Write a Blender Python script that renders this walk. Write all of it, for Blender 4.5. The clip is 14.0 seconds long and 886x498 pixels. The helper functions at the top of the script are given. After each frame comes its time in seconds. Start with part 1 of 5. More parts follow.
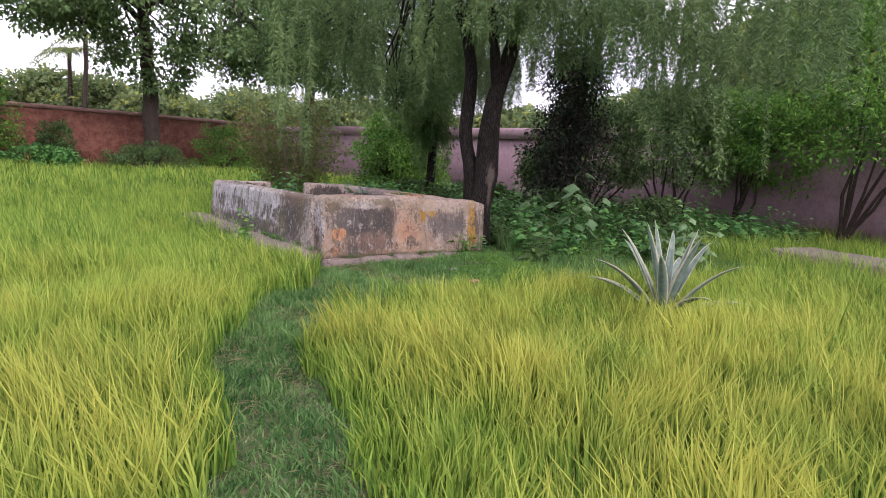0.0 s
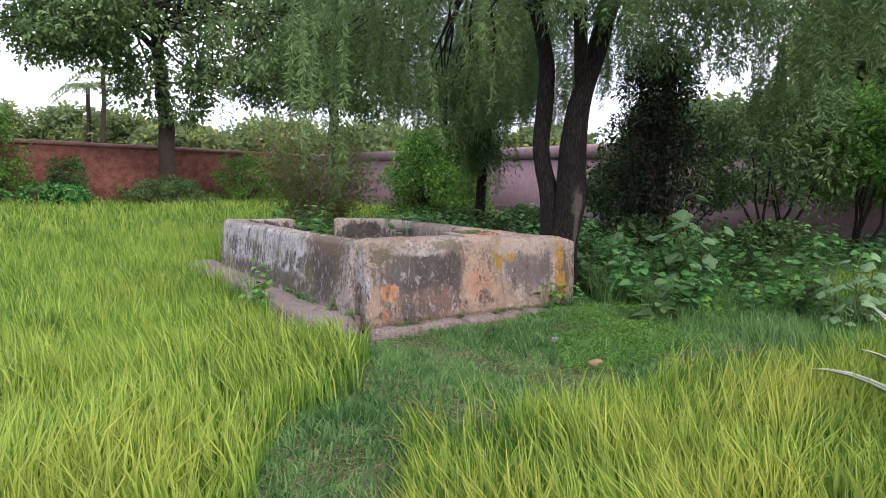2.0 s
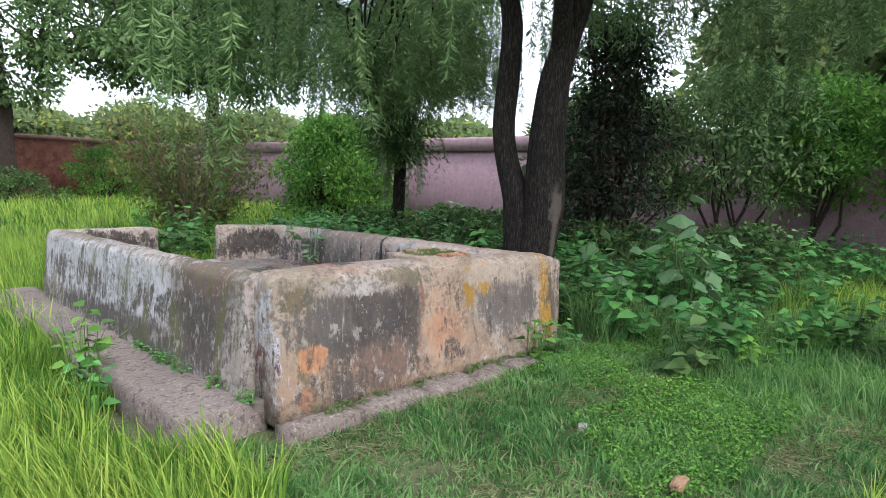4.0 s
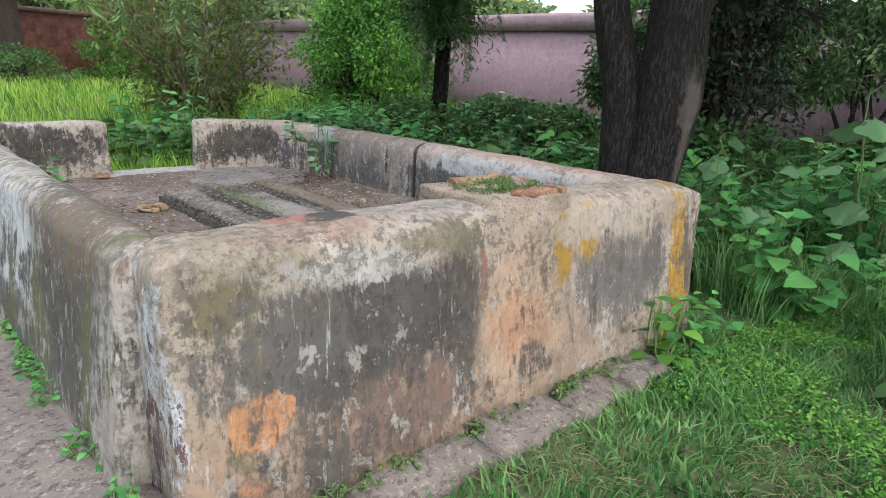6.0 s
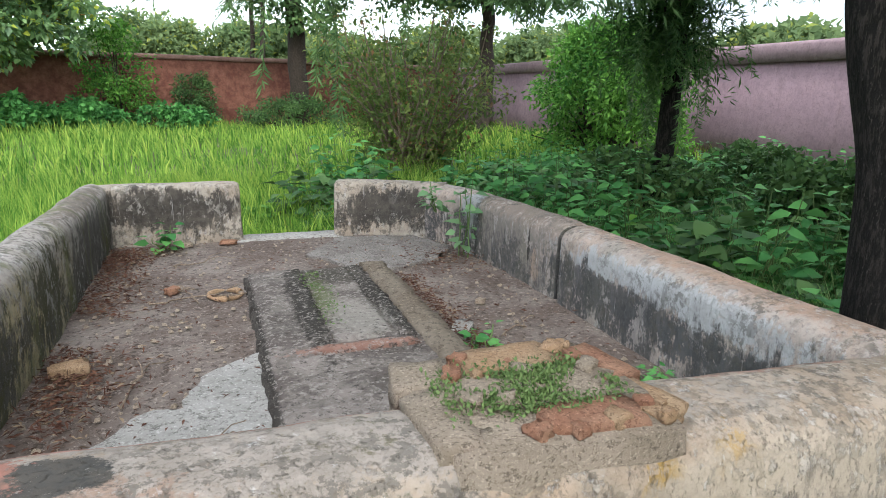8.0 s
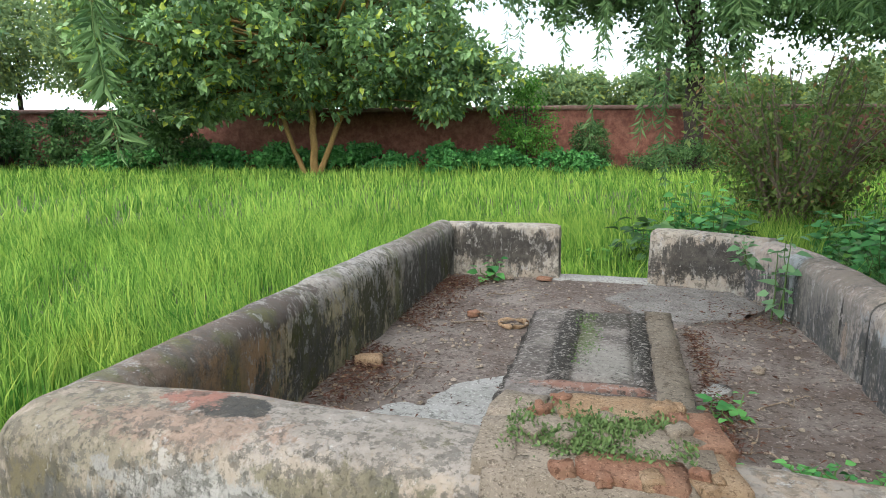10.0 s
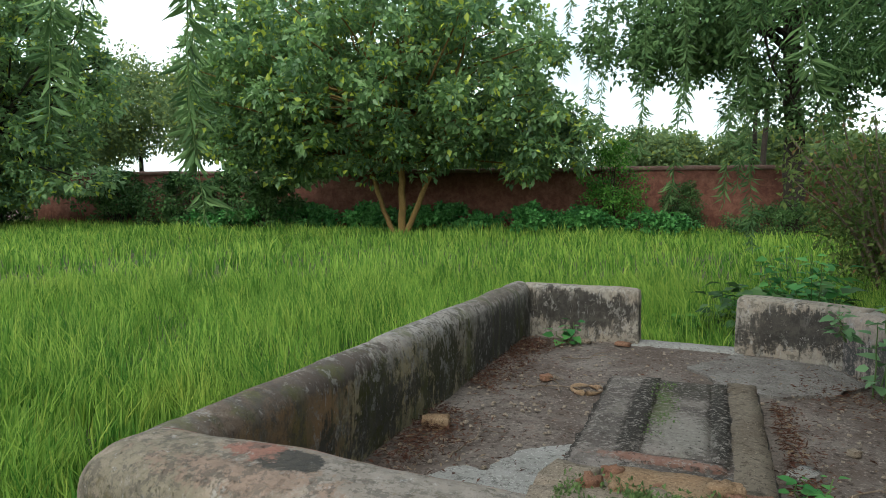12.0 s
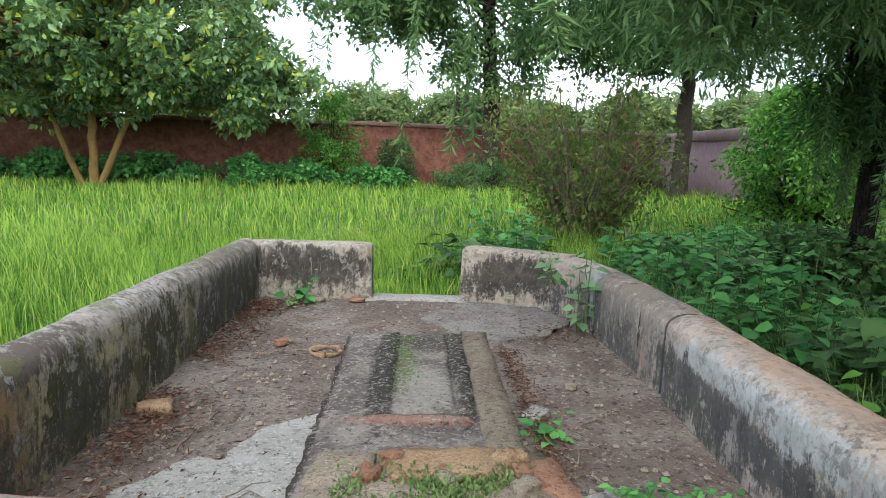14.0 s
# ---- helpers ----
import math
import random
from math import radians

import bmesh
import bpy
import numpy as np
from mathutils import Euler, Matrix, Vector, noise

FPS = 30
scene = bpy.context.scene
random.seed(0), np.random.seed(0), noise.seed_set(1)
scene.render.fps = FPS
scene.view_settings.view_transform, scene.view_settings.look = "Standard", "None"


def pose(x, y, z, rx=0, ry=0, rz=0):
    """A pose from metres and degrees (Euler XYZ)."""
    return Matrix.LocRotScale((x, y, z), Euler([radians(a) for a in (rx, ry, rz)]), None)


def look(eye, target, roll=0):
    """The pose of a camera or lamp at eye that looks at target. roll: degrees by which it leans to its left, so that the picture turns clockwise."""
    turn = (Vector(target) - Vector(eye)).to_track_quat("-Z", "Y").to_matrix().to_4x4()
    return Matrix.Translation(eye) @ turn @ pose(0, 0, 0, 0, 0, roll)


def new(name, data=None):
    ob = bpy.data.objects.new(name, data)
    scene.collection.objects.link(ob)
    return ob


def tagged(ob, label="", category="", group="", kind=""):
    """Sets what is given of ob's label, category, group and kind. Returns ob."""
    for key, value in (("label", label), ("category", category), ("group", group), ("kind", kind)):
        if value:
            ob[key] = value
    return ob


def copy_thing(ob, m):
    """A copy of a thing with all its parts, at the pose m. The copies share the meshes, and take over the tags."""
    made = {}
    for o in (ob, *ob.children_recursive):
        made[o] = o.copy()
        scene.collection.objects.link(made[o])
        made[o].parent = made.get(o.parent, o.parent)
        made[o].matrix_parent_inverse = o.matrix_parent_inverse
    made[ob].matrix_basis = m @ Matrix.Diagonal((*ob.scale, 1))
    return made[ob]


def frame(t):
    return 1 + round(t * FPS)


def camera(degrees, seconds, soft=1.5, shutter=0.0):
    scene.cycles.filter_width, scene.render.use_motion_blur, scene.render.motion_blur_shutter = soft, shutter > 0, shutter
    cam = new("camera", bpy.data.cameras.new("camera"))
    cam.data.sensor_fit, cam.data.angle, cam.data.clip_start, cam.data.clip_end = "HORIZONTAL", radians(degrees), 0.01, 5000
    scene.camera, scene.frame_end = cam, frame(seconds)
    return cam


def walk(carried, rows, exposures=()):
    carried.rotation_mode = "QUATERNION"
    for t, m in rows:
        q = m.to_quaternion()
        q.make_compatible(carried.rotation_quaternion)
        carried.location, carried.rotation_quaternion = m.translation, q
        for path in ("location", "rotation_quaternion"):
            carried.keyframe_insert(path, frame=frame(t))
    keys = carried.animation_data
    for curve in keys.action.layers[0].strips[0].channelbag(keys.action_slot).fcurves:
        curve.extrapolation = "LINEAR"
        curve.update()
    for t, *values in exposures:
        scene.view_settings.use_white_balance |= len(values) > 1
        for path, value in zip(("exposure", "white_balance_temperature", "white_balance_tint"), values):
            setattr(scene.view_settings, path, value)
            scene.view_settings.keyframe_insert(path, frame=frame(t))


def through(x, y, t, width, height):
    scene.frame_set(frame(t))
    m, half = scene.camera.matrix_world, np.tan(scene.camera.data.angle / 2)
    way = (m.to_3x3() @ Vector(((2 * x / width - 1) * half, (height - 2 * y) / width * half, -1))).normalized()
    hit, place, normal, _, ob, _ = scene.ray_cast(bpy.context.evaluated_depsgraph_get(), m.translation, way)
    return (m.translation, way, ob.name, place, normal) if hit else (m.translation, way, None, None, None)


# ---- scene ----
cam = camera(69.0, 14.0, soft=0.75)
METRES, EYE, TILT, LEAN, TURN = 10.0, 1.5, -8.2, -3.4, 0.0
ROWS = [
    (0.0, 0.0, 0.0, 0.0, 0.0, 0.0, 0.0),
    (0.5, -0.0144, 0.0599, 0.0089, -2.07, -1.89, 1.84),
    (1.0, -0.0264, 0.1228, 0.0206, 1.28, 0.23, 0.56),
    (1.5, -0.0451, 0.1848, 0.0316, -0.14, 0.54, 0.79),
    (2.0, -0.0648, 0.2492, 0.0378, 2.18, 2.15, 1.76),
    (2.5, -0.0818, 0.3083, 0.0476, -4.04, -3.9, 3.58),
    (3.0, -0.0963, 0.3658, 0.06, -7.13, 1.66, 2.87),
    (5.5, -0.1193, 0.6499, 0.0886, -8.13, -3.67, 2.76),
    (6.0, -0.1005, 0.6967, 0.0948, -4.22, -8.15, 1.43),
    (6.5, -0.084, 0.7439, 0.1025, -5.66, -8.39, 0.58),
    (7.0, -0.0634, 0.7867, 0.1091, 3.77, -6.13, 0.3),
    (9.5, 0.0116, 0.8518, 0.1303, 38.61, -2.16, -2.76),
    (10.0, 0.0305, 0.8531, 0.1257, 53.08, -2.39, -4.33),
    (10.5, 0.0337, 0.854, 0.1277, 64.65, 0.04, -5.61),
    (11.0, 0.0338, 0.8502, 0.1285, 78.75, 1.3, -5.92),
    (11.5, 0.0362, 0.8521, 0.1279, 73.7, 1.18, -6.77),
    (12.0, 0.0387, 0.8577, 0.1279, 60.77, 2.17, -5.49),
    (12.5, 0.0288, 0.8641, 0.1284, 52.03, 1.2, -4.53),
    (13.0, 0.0197, 0.8683, 0.1281, 44.18, 0.85, -3.5),
    (13.5, 0.0143, 0.8693, 0.1281, 38.44, 0.47, -4.3),
    (14.0, 0.0102, 0.8689, 0.1284, 36.06, 0.13, -3.81),
]
walk(cam, [(t, pose(0, 0, EYE, TILT, LEAN, TURN) @ pose(METRES * x, METRES * y, METRES * z, 90 + pitch, roll, yaw)) for t, x, y, z, yaw, pitch, roll in ROWS],
     exposures=[(0.0, 0.30, 6400, 33), (3.0, 0.50, 6150, 20), (5.5, 0.75, 6050, 11), (7.0, 0.68, 6050, 8), (9.5, 0.74, 6050, 5), (10.3, 0.5, 6100, 3), (11.0, -0.2, 6250, -4), (11.6, -0.32, 6250, -3), (12.5, 0.3, 6050, 3), (14.0, 0.66, 6050, 5)])

# ---- world and sun: a bright, hazy sky with a veiled sun ----
world = bpy.data.worlds.new("World")
scene.world = world
world.use_nodes = True
wn, wl = world.node_tree.nodes, world.node_tree.links
wn.clear()
sky = wn.new("ShaderNodeTexSky")
sky.sky_type = "NISHITA"
sky.sun_disc = False
sky.sun_elevation = radians(38)
sky.sun_rotation = radians(150)
sky.dust_density = 4.0
sky_out = wn.new("ShaderNodeOutputWorld")
sky_bg = wn.new("ShaderNodeBackground")
sky_bg.inputs["Strength"].default_value = 0.15
cloud_co = wn.new("ShaderNodeTexCoord")
cloud_noise = wn.new("ShaderNodeTexNoise")
cloud_noise.inputs["Scale"].default_value = 2.2
cloud_noise.inputs["Detail"].default_value = 6
cloud_ramp = wn.new("ShaderNodeMapRange")
cloud_ramp.inputs["From Min"].default_value = 0.35
cloud_ramp.inputs["From Max"].default_value = 0.6
cloud_ramp.inputs["To Min"].default_value = 0.22
cloud_ramp.inputs["To Max"].default_value = 0.9
cloud_mix = wn.new("ShaderNodeMix")
cloud_mix.data_type = "RGBA"
cloud_mix.inputs["B"].default_value = (14.0, 14.5, 15.2, 1)
wl.new(cloud_co.outputs["Generated"], cloud_noise.inputs["Vector"])
wl.new(cloud_noise.outputs["Fac"], cloud_ramp.inputs["Value"])
wl.new(cloud_ramp.outputs["Result"], cloud_mix.inputs["Factor"])
wl.new(sky.outputs["Color"], cloud_mix.inputs["A"])
wl.new(cloud_mix.outputs["Result"], sky_bg.inputs["Color"])
wl.new(sky_bg.outputs["Background"], sky_out.inputs["Surface"])
sun = new("sun", bpy.data.lights.new("sun", "SUN"))
sun.data.energy, sun.data.angle, sun.data.color = 1.7, radians(18), (1.0, 0.95, 0.87)
sun.matrix_world = look((9, -15, 14), (0, 0, 0))

# ---- helpers of the scene ----
rng = np.random.default_rng(7)
UP = np.array([0.0, 0.0, 1.0])


def mesh_of(name, verts, faces):
    """A mesh from arrays; all faces have the same number of corners."""
    verts, faces = np.asarray(verts, np.float32), np.asarray(faces, np.int32)
    me = bpy.data.meshes.new(name)
    me.vertices.add(len(verts))
    me.vertices.foreach_set("co", verts.ravel())
    k = faces.shape[1]
    me.loops.add(faces.size)
    me.loops.foreach_set("vertex_index", faces.ravel())
    me.polygons.add(len(faces))
    me.polygons.foreach_set("loop_start", np.arange(0, faces.size, k, dtype=np.int32))
    me.update(calc_edges=True)
    return me


class Build:
    """Gathers pieces with quads into one mesh."""

    def __init__(self):
        self.v, self.f, self.n = [], [], 0

    def add(self, v, f):
        v, f = np.asarray(v, float), np.asarray(f, int)
        self.v.append(v)
        self.f.append(f + self.n)
        self.n += len(v)

    def mesh(self, name, smooth=True):
        me = mesh_of(name, np.concatenate(self.v), np.concatenate(self.f))
        if smooth:
            me.polygons.foreach_set("use_smooth", np.ones(len(me.polygons), bool))
        return me


def unit(a):
    a = np.asarray(a, float)
    return a / np.maximum(np.linalg.norm(a, axis=-1, keepdims=True), 1e-9)


def put(name, me, material, parent=None, label=""):
    ob = new(name, me)
    if material is not None:
        ob.data.materials.append(material)
    if parent is not None:
        ob.parent = parent
    if label:
        ob["label"] = label
    return ob


def part(name, bm, material, parent, label=""):
    me = bpy.data.meshes.new(name)
    bm.to_mesh(me)
    bm.free()
    return put(name, me, material, parent, label)


def thing(name, m, label, category, group="", kind=""):
    ob = new(name)
    ob.matrix_basis = m
    ob.empty_display_size = 0.1
    return tagged(ob, label, category, group, kind)


def tube(build, pts, radii, sides=8, rough=0.0):
    pts = np.asarray(pts, float)
    radii = np.broadcast_to(np.asarray(radii, float), (len(pts),))
    tang = unit(np.gradient(pts, axis=0))
    ref = np.array([1.0, 0, 0]) if abs(tang[0][0]) < 0.8 else np.array([0, 1.0, 0])
    s1 = unit(np.cross(tang, ref))
    s2 = np.cross(tang, s1)
    ang = np.linspace(0, 2 * np.pi, sides, endpoint=False)
    wob = 1 + rough * rng.normal(size=(len(pts), sides))
    ring = (np.cos(ang)[None, :, None] * s1[:, None] + np.sin(ang)[None, :, None] * s2[:, None]) * (radii[:, None] * wob)[..., None]
    v = (pts[:, None] + ring).reshape(-1, 3)
    i, j = np.meshgrid(np.arange(len(pts) - 1), np.arange(sides), indexing="ij")
    a, b = i * sides + j, i * sides + (j + 1) % sides
    build.add(v, np.stack([a, b, b + sides, a + sides], -1).reshape(-1, 4))


def bend(p0, p1, n=8, sag=0.0, wander=0.0):
    t = np.linspace(0, 1, n)[:, None]
    p = np.asarray(p0, float) * (1 - t) + np.asarray(p1, float) * t
    p[:, 2] += sag * 4 * t[:, 0] * (1 - t[:, 0])
    if wander:
        w = np.cumsum(rng.normal(size=(n, 3)) * wander, 0)
        p += (w - w[0] - t * (w[-1] - w[0])) * [1, 1, 0.5]
    return p


def leaves(pos, way, flat, length, width, fold=0.25):
    """Folded leaf blades: verts and triangles. way: where each leaf points, flat: its upper side."""
    way = unit(way)
    side = unit(np.cross(way, flat))
    nrm = np.cross(side, way)
    length, width = (np.broadcast_to(a, (len(pos),))[:, None] for a in (length, width))
    mid = pos + way * length * 0.45
    lift = nrm * width * fold
    v = np.stack([pos, mid + side * width * 0.5 + lift, pos + way * length - nrm * length * 0.08, mid - side * width * 0.5 + lift], 1).reshape(-1, 3)
    b = np.arange(len(pos))[:, None] * 4
    f = np.stack([b + [0, 1, 2], b + [0, 2, 3]], 1).reshape(-1, 3)
    return v, f


def leaf_cloud(centres, radii, per, length, width, droop=0.3, squash=0.75):
    """Leaves in uneven clumps round the given centres."""
    c = np.repeat(centres, per, 0)
    r = np.repeat(np.broadcast_to(radii, (len(centres),)), per)[:, None]
    d = unit(rng.normal(size=c.shape))
    p = c + d * r * (rng.random((len(c), 1)) ** 0.45) * [1, 1, squash]
    way = unit(d + rng.normal(size=c.shape) * 0.7 - UP * droop)
    flat = unit(rng.normal(size=c.shape) * 0.55 + UP)
    s = rng.uniform(0.65, 1.25, len(c))
    return leaves(p, way, flat, length * s, width * s)


# ---- materials ----
class Mat:
    """A small helper for node materials."""

    def __init__(self, name):
        self.m = bpy.data.materials.new(name)
        self.m.use_nodes = True
        self.n, self.l = self.m.node_tree.nodes, self.m.node_tree.links
        self.n.clear()
        self.out = self.n.new("ShaderNodeOutputMaterial")
        self.co = self.n.new("ShaderNodeTexCoord").outputs["Object"]

    def node(self, kind, sets=None, **ins):
        nd = self.n.new(kind)
        sets = sets or {}
        if "operation" in sets:
            nd.operation = sets["operation"]
        if "data_type" in sets:
            nd.data_type = sets["data_type"]
        if "interpolation_type" in sets:
            nd.interpolation_type = sets["interpolation_type"]
        for key, value in ins.items():
            self.plug(nd.inputs[key.replace("_", " ")], value)
        return nd

    def plug(self, socket, value):
        if hasattr(value, "is_linked"):
            self.l.new(value, socket)
        elif isinstance(value, tuple) and len(value) == 3 and socket.type == "RGBA":
            socket.default_value = (*value, 1)
        else:
            socket.default_value = value

    def stretch(self, x, y, z):
        return self.node("ShaderNodeMapping", Vector=self.co, Scale=(x, y, z)).outputs["Vector"]

    def noise(self, scale, detail=4, rough=0.55, vec=None):
        return self.node("ShaderNodeTexNoise", Vector=vec or self.co, Scale=scale, Detail=detail, Roughness=rough).outputs["Fac"]

    def ramp(self, fac, lo, hi, a=0.0, b=1.0):
        return self.node("ShaderNodeMapRange", {"interpolation_type": "SMOOTHSTEP"}, Value=fac, From_Min=lo, From_Max=hi, To_Min=a, To_Max=b).outputs["Result"]

    def math(self, op, a, b=0.0):
        nd = self.node("ShaderNodeMath", {"operation": op})
        self.plug(nd.inputs[0], a)
        self.plug(nd.inputs[1], b)
        return nd.outputs[0]

    def mix(self, fac, a, b):
        nd = self.node("ShaderNodeMix", {"data_type": "RGBA"})
        self.plug(nd.inputs["Factor"], fac)
        self.plug(nd.inputs["A"], a)
        self.plug(nd.inputs["B"], b)
        return nd.outputs["Result"]

    def xyz(self):
        return self.node("ShaderNodeSeparateXYZ", Vector=self.co).outputs

    def spot(self, centre, size, soft=0.35, ragged=0.5, scale=9):
        """A ragged patch with a place and size of its own: 1 inside."""
        off = self.node("ShaderNodeVectorMath", {"operation": "SUBTRACT"})
        self.plug(off.inputs[0], self.co)
        off.inputs[1].default_value = centre
        div = self.node("ShaderNodeVectorMath", {"operation": "DIVIDE"})
        self.plug(div.inputs[0], off.outputs[0])
        div.inputs[1].default_value = size
        ln = self.node("ShaderNodeVectorMath", {"operation": "LENGTH"})
        self.plug(ln.inputs[0], div.outputs[0])
        rag = self.math("ADD", self.math("MULTIPLY", self.noise(scale, 8, 0.75), 0.5), self.math("MULTIPLY", self.noise(1.6 * scale, 8, 0.75, self.stretch(1.6, 1.6, 0.35)), 0.5))
        d = self.math("ADD", ln.outputs["Value"], self.math("MULTIPLY", self.math("SUBTRACT", rag, 0.5), ragged * 8.0))
        return self.ramp(d, 1 + soft, 1 - soft)

    def finish(self, colour, rough=0.85, height=None, bump=0.5, dist=0.01, spec=0.3, through=0.0, metal=0.0):
        p = self.node("ShaderNodeBsdfPrincipled", Base_Color=colour, Roughness=rough, Metallic=metal)
        p.inputs["Specular IOR Level"].default_value = spec
        if height is not None:
            bp = self.node("ShaderNodeBump", Height=height, Strength=bump, Distance=dist)
            self.l.new(bp.outputs["Normal"], p.inputs["Normal"])
        surf = p.outputs["BSDF"]
        if through:
            tr = self.node("ShaderNodeBsdfTranslucent", Color=colour)
            mx = self.node("ShaderNodeMixShader", Fac=through)
            self.l.new(surf, mx.inputs[1])
            self.l.new(tr.outputs["BSDF"], mx.inputs[2])
            surf = mx.outputs["Shader"]
        self.l.new(surf, self.out.inputs["Surface"])
        return self.m


def dim(c, k=0.68):
    return tuple(a * k for a in c)


def foliage(name, dark, light, odd=None, odd_part=0.06, through=0.35, rough=0.6, patch=0.6, spec=0.12):
    m = Mat(name)
    rnd = m.node("ShaderNodeNewGeometry").outputs["Random Per Island"]
    f = m.math("ADD", m.math("MULTIPLY", rnd, 0.6), m.math("MULTIPLY", m.math("SUBTRACT", m.noise(patch, 3), 0.32), 1.1))
    c = m.mix(m.ramp(f, 0.0, 1.0), dark, light)
    if odd:
        c = m.mix(m.ramp(rnd, 1 - odd_part - 0.01, 1 - odd_part), c, odd)
    return m.finish(c, rough, spec=spec, through=through)


def plaster(name, base, base2, dark, white=0.35, dirt=1.0, spots=(), band=(0.1, 0.75), green=0.0):
    """Old limewashed plaster: chalky base, black weather streaks, flaking white and patches of their own shape."""
    m = Mat(name)
    base, base2, dark, chalk = dim(base), dim(base2), dim(dark), (0.40, 0.385, 0.375)
    streaky = m.stretch(5, 5, 1.0)
    c = m.mix(m.ramp(m.noise(3.5, 6, 0.65), 0.35, 0.65), base, base2)
    c = m.mix(m.math("MULTIPLY", m.ramp(m.noise(26, 5, 0.7), 0.52, 0.68), 0.55), c, (base[0] * 0.55, base[1] * 0.52, base[2] * 0.5))
    whites = m.ramp(m.noise(9, 8, 0.75, m.stretch(1.5, 1.5, 0.9)), 0.62 - 0.16 * white, 0.68 - 0.12 * white)
    c = m.mix(m.math("MULTIPLY", whites, 0.75), c, chalk)
    for centre, size, colour, ragged, soft in spots:
        c = m.mix(m.math("MULTIPLY", m.spot(centre, size, soft, ragged), 0.97), c, dim(colour))
    z = m.xyz()[2]
    inband = m.math("MULTIPLY", m.ramp(z, band[0] - 0.12, band[0] + 0.1), m.ramp(z, band[1] + 0.1, band[1] - 0.1))
    st = m.math("ADD", m.math("MULTIPLY", m.noise(1.9, 8, 0.72, streaky), 0.5), m.math("MULTIPLY", m.noise(2.4, 8, 0.7), 0.5))
    st = m.ramp(m.math("ADD", st, m.math("MULTIPLY", inband, 0.13)), 0.64 - 0.055 * dirt, 0.69 - 0.055 * dirt)
    st = m.math("MULTIPLY", st, m.ramp(m.noise(38, 6, 0.75), 0.35, 0.52, 0.3, 1.0))
    c = m.mix(m.math("MULTIPLY", st, 0.97), c, dark)
    if green:
        gr = m.math("MULTIPLY", m.ramp(m.noise(1.3, 6, 0.6, streaky), 0.5, 0.62), green)
        c = m.mix(gr, c, (0.10, 0.105, 0.035))
    flakes = m.math("MAXIMUM", m.ramp(m.noise(24, 10, 0.8, m.stretch(1, 1, 0.8)), 0.585, 0.605), m.math("MULTIPLY", m.ramp(m.noise(9.5, 12, 0.74, m.stretch(1.1, 1.1, 0.75)), 0.565, 0.580), m.ramp(m.noise(1.7, 3), 0.38, 0.55)))
    flakes = m.math("MULTIPLY", flakes, 0.6 * min(1.0, max(0.0, 1.0 + white)))
    c = m.mix(flakes, c, m.mix(m.noise(5, 3), base2, chalk))
    drips = m.math("MULTIPLY", m.ramp(m.noise(2.6, 10, 0.8, streaky), 0.56, 0.62), 0.42)
    c = m.mix(drips, c, dark)
    runs = m.math("MULTIPLY", m.ramp(m.noise(3.6, 10, 0.75, m.stretch(8, 8, 0.7)), 0.60, 0.64), 0.5 * min(1.0, max(0.0, 1.0 + white)))
    c = m.mix(runs, c, chalk)
    pits = m.math("MULTIPLY", m.ramp(m.noise(50, 10, 0.85, m.stretch(1.3, 1.3, 0.7)), 0.56, 0.62), 0.45)
    c = m.mix(pits, c, (dark[0] * 1.5, dark[1] * 1.5, dark[2] * 1.5))
    if white > -0.5:
        grain = m.math("MULTIPLY", m.ramp(m.noise(26, 12, 0.76), 0.505, 0.54), m.ramp(m.noise(3.2, 5, 0.6), 0.38, 0.56))
        c = m.mix(m.math("MULTIPLY", grain, 0.62), c, (0.075, 0.068, 0.058))
    c = m.mix(m.math("MULTIPLY", m.ramp(m.noise(6, 8, 0.8), 0.44, 0.60), 0.3), c, (base[0] * 0.42, base[1] * 0.44, base[2] * 0.46))
    h = m.math("ADD", m.math("MULTIPLY", m.noise(12, 8, 0.75), 0.7), m.math("ADD", m.math("MULTIPLY", whites, 0.15), m.math("ADD", m.math("MULTIPLY", flakes, 0.2), m.math("MULTIPLY", pits, -0.25))))
    return m.finish(c, 0.92, h, 0.9, 0.012, spec=0.2)


def earth(name, a, b, c2, scale=3.0, bump=0.012, stain=0.45):
    m = Mat(name)
    a, b, c2 = dim(a), dim(b), dim(c2)
    c = m.mix(m.ramp(m.noise(scale, 10, 0.78), 0.40, 0.60), a, b)
    c = m.mix(m.math("MULTIPLY", m.ramp(m.noise(scale * 8, 6, 0.75), 0.55, 0.66), 0.7), c, c2)
    c = m.mix(m.math("MULTIPLY", m.ramp(m.noise(0.9, 6, 0.7), 0.42, 0.62), stain), c, (b[0] * 0.55, b[1] * 0.5, b[2] * 0.47))
    c = m.mix(m.math("MULTIPLY", m.ramp(m.noise(scale * 12, 9, 0.8), 0.53, 0.57), 0.75), c, (a[0] * 0.38, a[1] * 0.36, a[2] * 0.35))
    c = m.mix(m.math("MULTIPLY", m.ramp(m.noise(scale * 20, 9, 0.8), 0.56, 0.59), 0.65), c, (b[0] * 1.7, b[1] * 1.7, b[2] * 1.7))
    h = m.math("ADD", m.noise(scale * 5, 10, 0.78), m.math("MULTIPLY", m.noise(scale * 18, 6, 0.8), 0.6))
    return m.finish(c, 0.93, h, 1.0, bump, spec=0.2)


